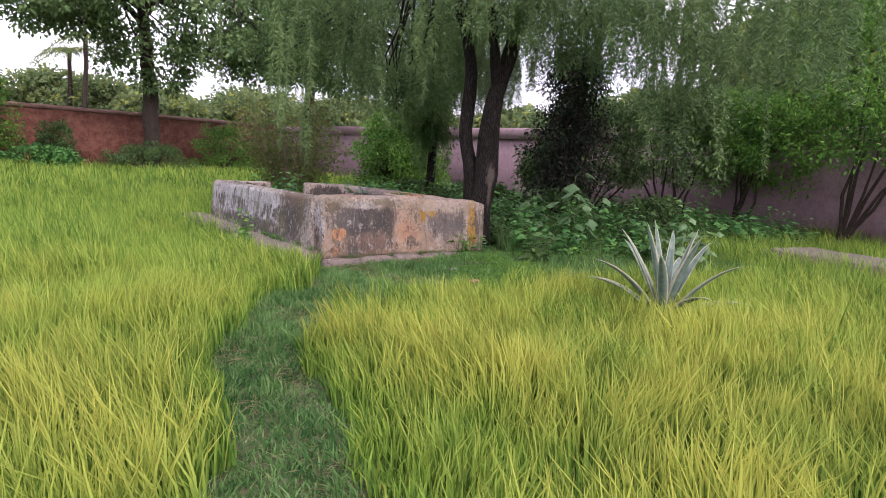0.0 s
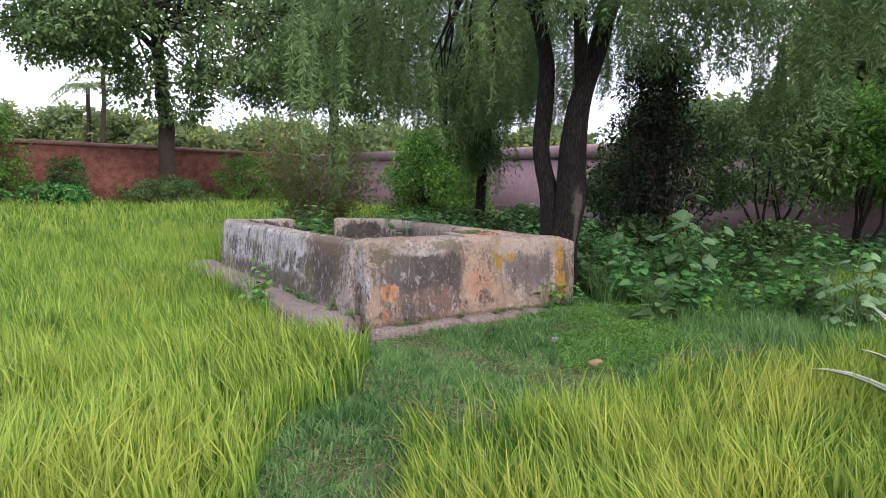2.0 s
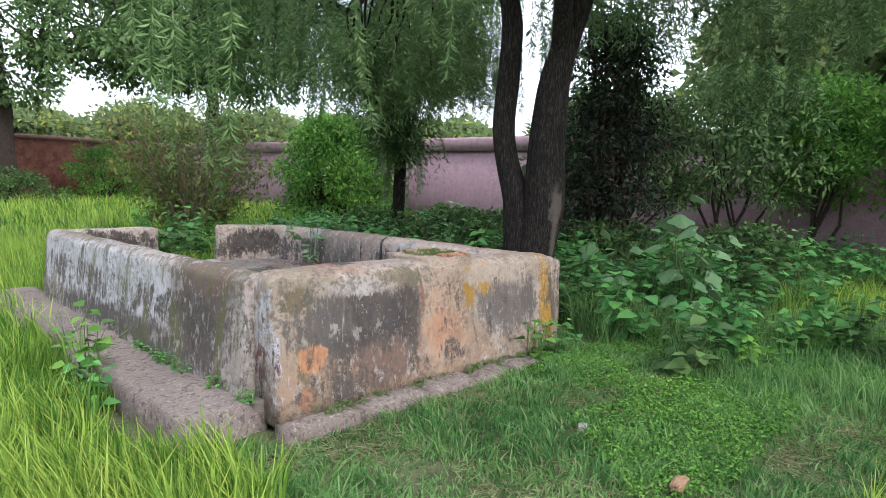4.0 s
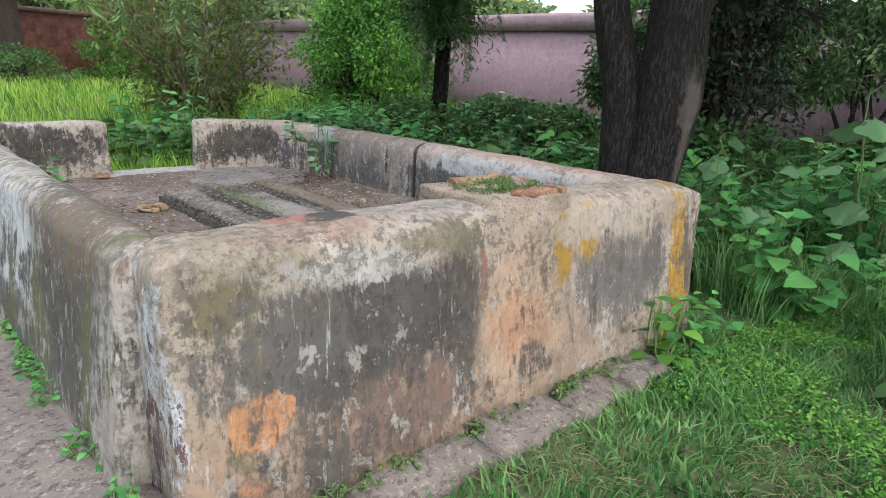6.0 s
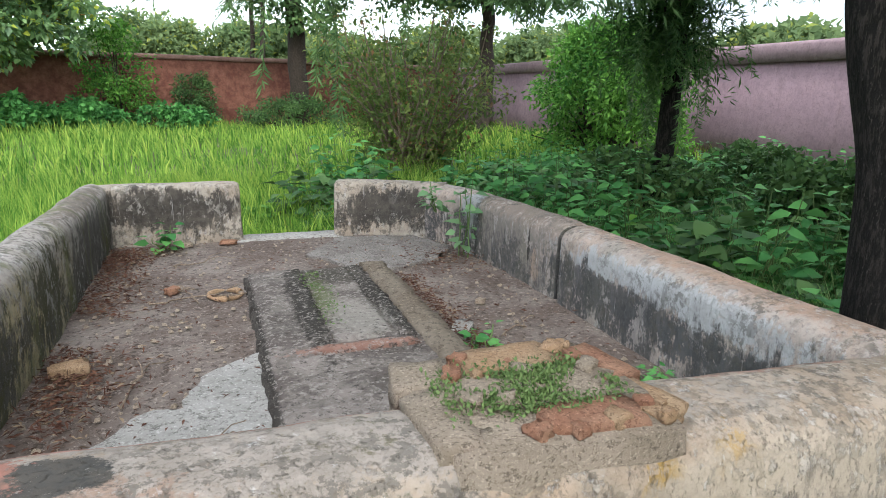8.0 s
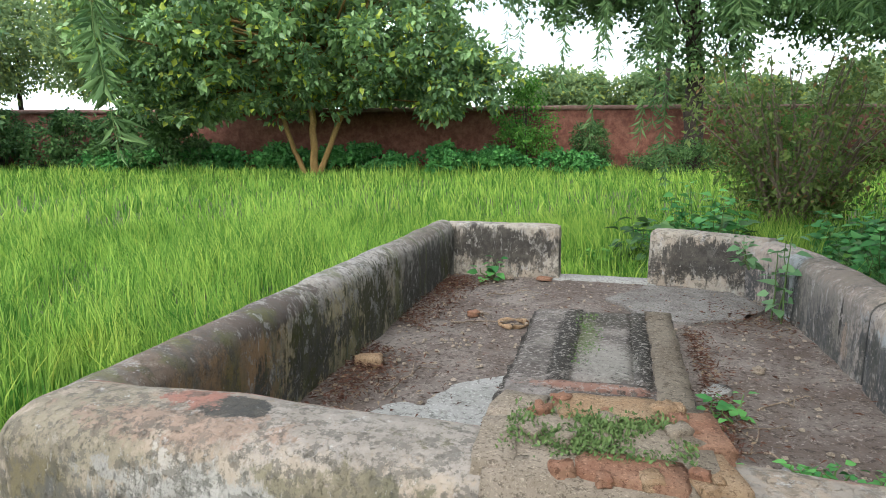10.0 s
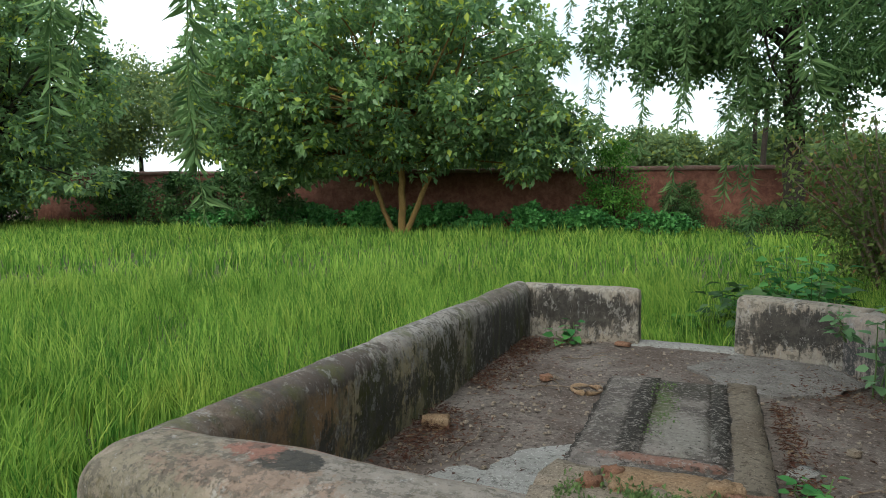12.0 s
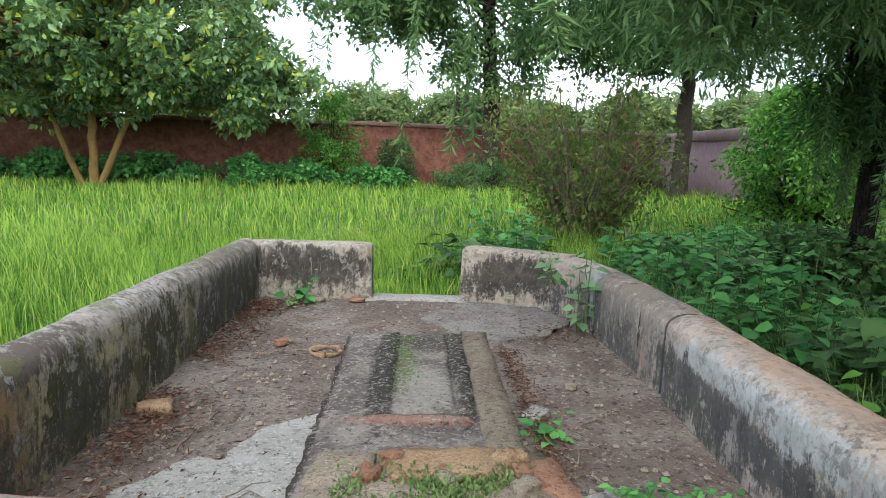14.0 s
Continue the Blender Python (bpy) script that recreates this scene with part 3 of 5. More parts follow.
# ---- boundary walls ----
def boundary(name, a, b, height, mat, cap_mat, label, deep=0.138):
    a, b = np.array(a), np.array(b)
    length = float(np.hypot(*(b - a)))
    ang = math.degrees(math.atan2(*(b - a)[::-1]))
    root = thing(name, pose(a[0], a[1], 0, 0, 0, ang), label, "wall", kind="structure")
    n = int(length / 0.6) + 2
    s = np.linspace(0, length, n)

    def sweep(profile):
        bld = Build()
        prof = np.array(profile, float)
        kk = len(prof)
        v = np.empty((n, kk, 3))
        v[:, :, 0] = s[:, None]
        v[:, :, 1] = prof[None, :, 0] + 0.012 * np.sin(s * 0.37 + 1)[:, None] + rng.normal(size=(n, 1)) * 0.004
        v[:, :, 2] = prof[None, :, 1] + (0.025 * np.sin(s * 0.23) + rng.normal(size=n) * 0.006)[:, None] * (prof[None, :, 1] > 0.5)
        i, j = np.meshgrid(np.arange(n - 1), np.arange(kk), indexing="ij")
        p, q = i * kk + j, i * kk + (j + 1) % kk
        bld.add(v.reshape(-1, 3), np.stack([p, p + kk, q + kk, q], -1).reshape(-1, 4))
        return bld

    put("wall_face", sweep([(-0.19, -0.3), (-0.18, 0.8), (-0.17, height - deep - 0.002), (0.17, height - deep - 0.002), (0.19, -0.3)]).mesh("wall_face", False), mat, root)
    put("coping", sweep([(-0.25, height - deep), (-0.255, height - 0.04), (-0.20, height + 0.03), (0.0, height + 0.05), (0.20, height + 0.03), (0.255, height - 0.04), (0.25, height - deep)]).mesh("coping", False), cap_mat, root, "weathered rounded coping")
    return root


boundary("wall_north", RED_END, CORNER, 2.70, WALL_RED, COPING, "tall red-washed plaster boundary wall with a rounded coping")
boundary("wall_east", CORNER, PINK_END, 2.62, WALL_PINK, COPING_PINK, "tall faded pink plaster boundary wall with a deep flat coping", 0.36)

boundary("wall_west", (-66.0, -14.0), RED_END, 2.8, WALL_PINK, COPING_PINK, "faded pink plaster boundary wall behind the trees")

# ---- the grave enclosure ----
enclosure = thing("grave_enclosure", SITE, "old plastered grave enclosure with stained low walls and a gap", "tomb")


def low_wall(name, path, inner, outer, top, base, mat, cap=(True, True), batter=0.0, label="", drop=None, step=0.05, soft=0.09, round_end=0.0):
    """A thick low wall with rounded shoulders, swept along a line; its outer side lies to the right of the line's way."""
    path = np.array(path, float)
    seg = np.hypot(*np.diff(path, axis=0).T)
    run = np.concatenate([[0], np.cumsum(seg)])
    n = int(run[-1] / step) + 2
    s = np.linspace(0, run[-1], n)
    if cap[0]:
        s = np.concatenate([[0, 0.006, 0.015, 0.03], s[s > 0.04]])
    if cap[1]:
        s = np.concatenate([s[s < run[-1] - 0.05], [run[-1] - 0.03, run[-1] - 0.012, run[-1]]])
    n = len(s)
    px, py = np.interp(s, run, path[:, 0]), np.interp(s, run, path[:, 1])
    tx, ty = np.gradient(px, s), np.gradient(py, s)
    ln = np.hypot(tx, ty)
    tx, ty = tx / ln, ty / ln
    r = soft
    prof = []
    for k in range(7):
        prof.append((outer + batter * (1 - k / 6), base + (top - r - base) * k / 6))
    for k in range(1, 6):
        a = k / 6 * math.pi / 2
        prof.append((outer - r + r * math.cos(a), top - r + r * math.sin(a)))
    for k in range(5):
        prof.append((outer - r + (inner + r - outer + r) * (k + 0.5) / 5, top + 0.006))
    for k in range(1, 6):
        a = math.pi / 2 * (1 - k / 6)
        prof.append((inner + r - r * math.cos(a), top - r + r * math.sin(a)))
    for k in range(7):
        prof.append((inner, top - r - (top - r - base) * k / 6))
    prof = np.array(prof)
    kk = len(prof)
    off = np.broadcast_to(prof[None, :, 0], (n, kk)).copy()
    hgt = np.broadcast_to(prof[None, :, 1], (n, kk)).copy()
    mid = (inner + outer) / 2
    for i in range(n):
        e = 9.0
        if cap[0]:
            e = min(e, s[i])
        if cap[1]:
            e = min(e, run[-1] - s[i])
        if round_end and e < round_end:
            fall = round_end - math.sqrt(round_end ** 2 - (round_end - e) ** 2)
            hgt[i] = np.where(hgt[i] > 0.6 * top, hgt[i] - fall * 0.8, hgt[i])
            off[i] = mid + (off[i] - mid) * (1 - 0.5 * fall / round_end * 0.5)
        elif e < 0.05:
            q = 1 - (0.035 if e < 0.005 else 0.012 if e < 0.02 else 0.004) / 0.11
            off[i] = mid + (off[i] - mid) * q
            hgt[i] = np.where(hgt[i] > 0.5 * top, hgt[i] - (0.03 if e < 0.005 else 0.01 if e < 0.02 else 0.003), hgt[i])
    if drop is not None:
        hgt = np.where(hgt > base + 0.1, hgt + np.interp(s, *drop)[:, None], hgt)
    v = np.stack([px[:, None] + ty[:, None] * off, py[:, None] - tx[:, None] * off, hgt], -1)
    out = v.reshape(-1, 3)
    for i, p in enumerate(out):
        w = noise.noise_vector(Vector(p) * 2.6) * 0.012 + noise.noise_vector(Vector(p) * 11) * 0.006
        out[i] = p + np.array(w) * [1, 1, 0.7]
    bld = Build()
    i, j = np.meshgrid(np.arange(n - 1), np.arange(kk), indexing="ij")
    p, q = i * kk + j, i * kk + (j + 1) % kk
    bld.add(out, np.stack([p, p + kk, q + kk, q], -1).reshape(-1, 4))
    for row in (0, n - 1):
        c = out[row * kk:(row + 1) * kk].mean(0)
        ring = out[row * kk:(row + 1) * kk]
        vv = np.concatenate([ring, ring * 0.5 + c * 0.5])
        ff = [(a, (a + 1) % kk, kk + (a + 1) % kk, kk + a) for a in range(kk)]
        h = kk // 2
        ff += [(kk + a, kk + a + 1, kk + kk - 2 - a, kk + kk - 1 - a) for a in range(h - 1)]
        bld.add(vv, ff)
    me = bld.mesh(name)
    bm = bmesh.new()
    bm.from_mesh(me)
    bmesh.ops.remove_doubles(bm, verts=bm.verts, dist=0.0005)
    bmesh.ops.recalc_face_normals(bm, faces=bm.faces)
    bm.to_mesh(me)
    bm.free()
    return put(name, me, mat, enclosure, label)


low_wall("front_wall", [(-0.095, 0.0), (1.3, 0.0), (2.71, -0.02)], -0.24, 0.09, 0.865, 0.0, PLASTER_FRONT, (True, True), 0.09,
         "peach plaster wall with black stains and orange lichen", drop=([0, 0.6, 1.4, 2.85], [0.01, 0.02, 0.0, -0.045]), step=0.03, round_end=0.11)
low_wall("side_wall", [(-0.03, 4.12), (-0.035, 2), (-0.03, 0.12)], -0.10, 0.11, 0.845, 0.0, PLASTER_LEFT, (True, False), 0.07,
         "greyish white flaking plaster wall", drop=([0, 2, 4], [-0.02, 0.0, 0.012]), soft=0.085)
low_wall("side_wall", [(2.66, -0.075), (2.64, 1.0), (2.65, 2.045)], -0.13, 0.14, 0.80, 0.0, PLASTER_RIGHT, (True, True), 0.03,
         "whitish plaster wall streaked with grey mould", soft=0.085)
low_wall("side_wall", [(2.652, 2.07), (2.63, 2.7), (2.60, 3.12)], -0.125, 0.135, 0.795, 0.0, PLASTER_RIGHT, (True, False), 0.03, "cracked grey plaster wall", soft=0.085)
low_wall("corner_wall", [(2.62, 3.0), (2.56, 3.42), (2.40, 3.80)], -0.12, 0.12, 0.79, 0.0, PLASTER_RIGHT, (False, False), 0.03, "pale flaking plaster corner", soft=0.06)
low_wall("end_wall", [(2.46, 3.72), (2.1, 3.98), (1.67, 4.10)], -0.09, 0.11, 0.80, 0.0, PLASTER_FAR, (False, True), 0.02, "mould-blackened plaster wall stub", soft=0.03)
low_wall("end_wall", [(0.955, 4.10), (0.0, 4.10)], -0.09, 0.11, 0.81, 0.0, PLASTER_FAR, (True, False), 0.02, "mould-blackened plaster wall stub", soft=0.03)


low_wall("end_pier", [(2.76, -0.085), (2.77, 0.10)], -0.03, 0.05, 0.775, 0.0, PLASTER_FRONT, (True, True), 0.01, "thin plaster pier at the wall's end", soft=0.02, step=0.03)


def rough_slab(u0, u1, v0, v1, z0, z1, step=0.06, rough=0.008, edge=0.015, outline=None, seed=0.0):
    """A low slab with an uneven top and worn, rounded edges."""
    nu, nv = max(3, int((u1 - u0) / step)), max(3, int((v1 - v0) / step))
    us, vs = np.linspace(u0, u1, nu), np.linspace(v0, v1, nv)
    a, b = np.meshgrid(us, vs, indexing="ij")
    z = np.full(a.shape, z1)
    for i in range(nu):
        for j in range(nv):
            z[i, j] += rough * (noise.noise(Vector((a[i, j] * 5, b[i, j] * 5, seed))) + 0.5 * noise.noise(Vector((a[i, j] * 17, b[i, j] * 17, seed))))
    rim = np.zeros(a.shape, bool)
    rim[0], rim[-1], rim[:, 0], rim[:, -1] = True, True, True, True
    z[rim] -= edge
    jit = rng.normal(size=(nu, nv, 2)) * rough * 0.8
    a2, b2 = a + jit[..., 0] * rim, b + jit[..., 1] * rim
    v = np.stack([a2, b2, z], -1).reshape(-1, 3)
    i, j = np.meshgrid(np.arange(nu - 1), np.arange(nv - 1), indexing="ij")
    k = i * nv + j
    f = np.stack([k, k + nv, k + nv + 1, k + 1], -1).reshape(-1, 4).tolist()
    loop = [i * nv for i in range(nu)] + [(nu - 1) * nv + j for j in range(1, nv)] + [i * nv + nv - 1 for i in range(nu - 2, -1, -1)] + [j for j in range(nv - 2, 0, -1)]
    base = len(v)
    low = v[loop].copy()
    c = low.mean(0)
    low[:, :2] = c[:2] + (low[:, :2] - c[:2]) * (1 + 0.01)
    low[:, 2] = z0
    v = np.concatenate([v, low])
    m2 = len(loop)
    f += [(loop[q], base + q, base + (q + 1) % m2, loop[(q + 1) % m2]) for q in range(m2)]
    bld = Build()
    bld.add(v, f)
    return bld.mesh("slab", False)


def patch_slab(outline, z0, z1, rough=0.004, seed=0.0):
    """A thin cement patch with an uneven outline, closed at the sides."""
    pts = []
    o = np.array(outline, float)
    for a, b in zip(o, np.roll(o, -1, 0)):
        for t in np.linspace(0, 1, 13)[:-1]:
            p = a + (b - a) * t
            w = noise.noise_vector(Vector((p[0] * 6, p[1] * 6, seed))) * 0.06 + noise.noise_vector(Vector((p[0] * 22, p[1] * 22, seed))) * 0.025
            pts.append((p[0] + w[0], p[1] + w[1]))
    bm = bmesh.new()
    vs = [bm.verts.new((x, y, z1)) for x, y in pts]
    face = bm.faces.new(vs)
    low = [bm.verts.new((x * 1.0, y * 1.0, z0)) for x, y in pts]
    for q in range(len(pts)):
        bm.faces.new((vs[q], low[q], low[(q + 1) % len(pts)], vs[(q + 1) % len(pts)]))
    bmesh.ops.triangulate(bm, faces=[face])
    bmesh.ops.recalc_face_normals(bm, faces=bm.faces)
    return bm


put("floor_bed", rough_slab(-0.03, 2.66, 0.1, 4.25, 0.0, 0.378, 0.07, 0.012, seed=1.0), FLOOR_MAT, enclosure, "worn brown lime floor")
part("cement_patch", patch_slab([(0.34, 0.55), (0.30, 0.95), (0.5, 1.3), (0.62, 1.28), (0.72, 1.62), (0.96, 1.75), (0.97, 1.0), (1.0, 0.3), (0.5, 0.3)], 0.36, 0.402, seed=3), CEMENT, enclosure, "pale grey cement patch")
part("cement_patch", patch_slab([(1.62, 3.85), (1.35, 3.4), (1.55, 3.0), (1.85, 2.9), (2.2, 3.05), (2.4, 3.4), (2.2, 3.8)], 0.36, 0.398, seed=5), OLD_CEMENT, enclosure, "pale grey cement patch")
part("cement_patch", patch_slab([(1.85, 0.95), (2.05, 1.15), (2.3, 0.85), (2.25, 0.45), (1.9, 0.5)], 0.36, 0.397, seed=8), CEMENT, enclosure, "pale grey cement patch")
put("threshold", rough_slab(0.90, 1.72, 3.97, 4.24, 0.1, 0.392, 0.06, 0.008, seed=6), CEMENT, enclosure, "worn threshold in the wall's gap")
put("grave_slab", rough_slab(0.93, 1.73, 0.28, 2.80, 0.36, 0.46, 0.04, 0.009, 0.012, seed=2), SLAB_MAT, enclosure, "weathered grey grave slab")
# added skirt, coloured darker than the slab, so its side faces come out black
put("slab_skirt", rough_slab(0.915, 1.745, 0.28, 2.818, 0.36, 0.435, 0.04, 0.006, 0.012, seed=31), SKIRT_MAT, enclosure, "black skirt added round the edge of the grave slab")
for name, u0, u1, v0, v1, z1, mt, label in (
        ("border_strip", 1.115, 1.215, 1.56, 2.77, 0.478, SLAB_MAT, "black mouldy border of the slab"),
        ("panel", 1.222, 1.495, 1.58, 2.75, 0.470, SLAB_MAT, "mossy sunken panel of the grave slab"),
        ("border_strip", 1.502, 1.578, 1.56, 2.77, 0.478, SLAB_MAT, "black mouldy border of the slab"),
        ("side_strip", 1.59, 1.728, 0.95, 2.78, 0.488, STRIP_MAT, "smooth brown edging of the slab"),
        ("cross_ridge", 1.10, 1.56, 1.47, 1.555, 0.480, SLAB_MAT, "crumbling reddish ridge")):
    put(name, rough_slab(u0, u1, v0, v1, 0.44, z1, 0.03, 0.006, 0.008, seed=u0 * 7), mt, enclosure, label)

n = 330
pp = np.stack([rng.normal(1.265, 0.035, n), rng.uniform(1.75, 2.65, n), rng.uniform(0.472, 0.482, n)], -1)
pp = pp[wave(pp[:, 0] * 8, pp[:, 1] * 8, 1.5) > 0.0]
n = len(pp)
tagged(put("moss_film", mesh_of("moss_film", *leaves(pp, rng.normal(size=(n, 3)) + UP * 0.3, rng.normal(size=(n, 3)) + UP, rng.uniform(0.008, 0.02, n), rng.uniform(0.005, 0.012, n))), LEAF_MOSS, enclosure, "green moss on the slab panel"), kind="stuff")

# side ledge and the plinth in front
put("ledge", rough_slab(-0.60, -0.10, 0.0, 2.0, -0.1, 0.14, 0.06, 0.012, 0.012, seed=9), STONE, enclosure, "flat stone ledge along the wall")
put("ledge", rough_slab(-0.54, -0.10, 2.03, 4.75, -0.1, 0.16, 0.06, 0.012, 0.012, seed=10), STONE, enclosure, "flat stone ledge along the wall")
PL = [-0.1, 0.42, 0.98, 1.45, 1.82, 2.2]
for i, (a, b) in enumerate(zip(PL[:-1], PL[1:])):
    put("plinth_stone", rough_slab(a, b - 0.02, -0.30 - 0.02 * i, -0.10, -0.1, 0.05 + 0.006 * (i % 3), 0.05, 0.014, 0.02, seed=11 + i), STONE, enclosure)


# the broken headstone base on the front wall
def chunk(l, w, h, rough=0.12, seed=0):
    """A worn brick or stone: a box with rounded, chipped edges."""
    bm = bmesh.new()
    bmesh.ops.create_cube(bm, size=1.0)
    bmesh.ops.subdivide_edges(bm, edges=bm.edges[:], cuts=3, use_grid_fill=True)
    for v in bm.verts:
        n = sum(abs(c) > 0.45 for c in v.co)
        v.co *= (1, 1, 0.975, 0.94)[n]
        w2 = noise.noise_vector(v.co * 2.5 + Vector((seed * 3.1, seed, 0)))
        v.co += w2 * rough
        v.co = Vector((v.co.x * l, v.co.y * w, v.co.z * h))
    for f in bm.faces:
        f.smooth = True
    return bm


head = thing("headstone_base", SITE @ pose(1.37, 0.0, 0), "broken brick headstone base with moss on top", "masonry block")
part("core", chunk(0.49, 0.46, 0.53, 0.06, 2), RUBBLE, head, "crumbling plastered core").location = (0, 0.15, 0.63)
for i, (x, y, z, l, w, h, rz, mt) in enumerate((
        (0.02, 0.285, 0.882, 0.23, 0.13, 0.05, 4, SANDSTONE), (-0.19, 0.27, 0.872, 0.13, 0.14, 0.05, -8, RUBBLE), (0.20, 0.22, 0.874, 0.14, 0.19, 0.05, 10, BRICK),
        (0.07, 0.00, 0.880, 0.21, 0.10, 0.05, -6, BRICK), (0.22, 0.04, 0.870, 0.11, 0.15, 0.05, 16, SANDSTONE), (-0.21, 0.08, 0.872, 0.09, 0.22, 0.05, 4, RUBBLE), (-0.10, -0.02, 0.868, 0.14, 0.09, 0.05, 8, RUBBLE))):
    ob = part("brick", chunk(l, w, h, 0.09, i), mt, head)
    ob.matrix_basis = pose(x, y, z, 0, 0, rz)
for i in range(22):
    q = rng.uniform(0.02, 0.055)
    ob = part("rubble_bit", chunk(q, q * rng.uniform(0.6, 1), q * 0.7, 0.25, 30 + i), (BRICK, RUBBLE, SANDSTONE)[i % 3], head)
    ob.matrix_basis = pose(rng.uniform(-0.22, 0.23), rng.uniform(-0.05, 0.32), 0.893 + q * 0.1, 0, 0, rng.uniform(0, 360))
n = 6200
pp = np.stack([rng.normal(0, 0.11, n), rng.normal(0.13, 0.055, n), rng.uniform(0.890, 0.912, n)], -1)
pp = pp[(wave(pp[:, 0] * 9, pp[:, 1] * 9, 2.0) + rng.normal(size=n) * 0.3 > -0.25) & (np.abs(pp[:, 0]) < 0.2) & (np.abs(pp[:, 1] - 0.14) < 0.13)]
n = len(pp)
put("moss", mesh_of("moss", *leaves(pp, rng.normal(size=(n, 3)) + UP * 0.9, rng.normal(size=(n, 3)) + UP, rng.uniform(0.007, 0.018, n), rng.uniform(0.004, 0.009, n))), LEAF_MOSS, head, "green moss and tiny weeds")

# ---- loose things in and round the enclosure ----
def on_site(u, v, z, rz=0):
    return SITE @ pose(u, v, z, 0, 0, rz)


def stone(u, v, z, l, w, h, mat, label, rz=0, seed=0):
    bm = chunk(l, w, h, 0.16, seed)
    ob = part("stone", bm, mat, None)
    ob.matrix_basis = on_site(u, v, z + h * 0.42, rz)
    return tagged(ob, label, "stone")


stone(0.20, 1.72, 0.385, 0.135, 0.085, 0.055, SANDSTONE, "small tan stone lying on the enclosure floor", 10, 3)
stone(0.52, 2.75, 0.385, 0.07, 0.05, 0.035, BRICK, "small reddish stone chip on the floor", 40, 5)
stone(2.1, 2.1, 0.385, 0.05, 0.04, 0.03, RUBBLE, "small brown stone chip on the floor", 40, 7)
stone(0.55, 3.9, 0.385, 0.10, 0.07, 0.03, RUBBLE, "flat brick fragment by the wall stub", 5, 8)
stone(0.85, 3.92, 0.385, 0.12, 0.07, 0.025, BRICK, "flat brick fragment by the wall stub", -12, 9)
stone(1.86, 1.75, 0.385, 0.15, 0.09, 0.03, CEMENT, "pale broken plaster flake beside the slab", 60, 11)
stone(1.2, -1.35, 0.0, 0.07, 0.05, 0.05, CEMENT, "small pale pebble on the cut grass", 20, 12)
stone(0.95, -2.05, 0.0, 0.13, 0.06, 0.04, SANDSTONE, "small brown clod on the cut grass", 10, 13)

# a broken clay rim set into the floor
rim = Build()
ang = np.linspace(0.3, 2 * np.pi - 0.2, 26)
tube(rim, np.stack([0.085 * np.cos(ang), 0.085 * np.sin(ang), np.full(26, 0.0)], -1), 0.014 + 0.005 * np.sin(ang * 3), 6, 0.08)
ob = put("clay_rim", rim.mesh("clay_rim"), SANDSTONE)
ob.matrix_basis = on_site(0.80, 2.62, 0.392)
tagged(ob, "broken pale clay rim sunk in the floor", "pot rim")


def twig(u, v, z, length, rz, n=9, r=0.005, fork=True):
    b = Build()
    p = bend((0, 0, 0), (length, 0, 0), n, 0.02, 0.035)
    p[:, 2] = np.abs(p[:, 2]) * 0.5 + r
    tube(b, p, np.linspace(r, r * 0.4, n), 5)
    if fork:
        q = bend(p[n // 2], p[n // 2] + [length * 0.35, length * 0.22, 0.01], 5, 0.01, 0.01)
        tube(b, q, np.linspace(r * 0.7, r * 0.3, 5), 5)
    ob = put("twig", b.mesh("twig"), TWIG)
    ob.matrix_basis = on_site(u, v, z, rz)
    return tagged(ob, "dry fallen twig on the enclosure floor", "twig", "twigs on the floor")


for u, v, ln, rz in ((0.42, 2.55, 0.5, 8), (0.42, 1.35, 0.42, 70), (0.3, 0.85, 0.6, 12), (1.83, 1.15, 0.42, 50), (2.0, 1.6, 0.3, 35), (0.5, 3.3, 0.4, 20), (1.95, 1.2, 0.25, -40), (0.66, 2.5, 0.3, 100), (0.15, 0.75, 0.35, 60)):
    twig(u, v, 0.39, ln, rz)

# dead leaves, thickest along the side wall
n = 5200
k = rng.random(n) * 0.82
uu = np.where(k < 0.55, 0.09 + np.abs(rng.normal(0, 0.16, n)), np.where(k < 0.7, 1.80 + np.abs(rng.normal(0, 0.07, n)), rng.uniform(0.1, 2.5, n)))
vv = np.where(k < 0.55, rng.uniform(0.3, 3.9, n), np.where(k < 0.7, rng.uniform(1.1, 2.7, n), rng.uniform(0.4, 3.9, n)))
heap = ((k < 0.55) & (wave(vv * 2, uu, 1.6) > -0.1)) | (k > 0.55)
drift = np.stack([rng.normal(2.25, 0.15, 350), rng.normal(3.0, 0.2, 350)], -1)
drift = np.concatenate([drift, np.stack([rng.normal(0.22, 0.10, 900), rng.normal(0.72, 0.16, 900)], -1), np.stack([rng.normal(0.22, 0.09, 700), rng.normal(1.45, 0.16, 700)], -1), np.stack([rng.normal(0.2, 0.1, 500), rng.normal(3.6, 0.15, 500)], -1)])
drift = drift[drift[:, 0] > 0.09]
uu, vv = np.concatenate([uu[heap], drift[:, 0]]), np.concatenate([vv[heap], drift[:, 1]])
keep = (uu < 2.5) & ~((uu > 0.95) & (uu < 1.72) & (vv < 2.78))
uu, vv = uu[keep], vv[keep]
n = len(uu)
lv, lf = leaves(np.stack([uu, vv, rng.uniform(0.40, 0.42, n)], -1), rng.normal(size=(n, 3)) * [1, 1, 0.18], rng.normal(size=(n, 3)) * 0.35 + UP, rng.uniform(0.012, 0.045, n), rng.uniform(0.004, 0.012, n))
ob = put("leaf_litter", mesh_of("leaf_litter", lv, lf), LITTER)
ob.matrix_basis = SITE.copy()
tagged(ob, "dry brown leaf litter scattered on the floor", "leaf litter", kind="stuff")


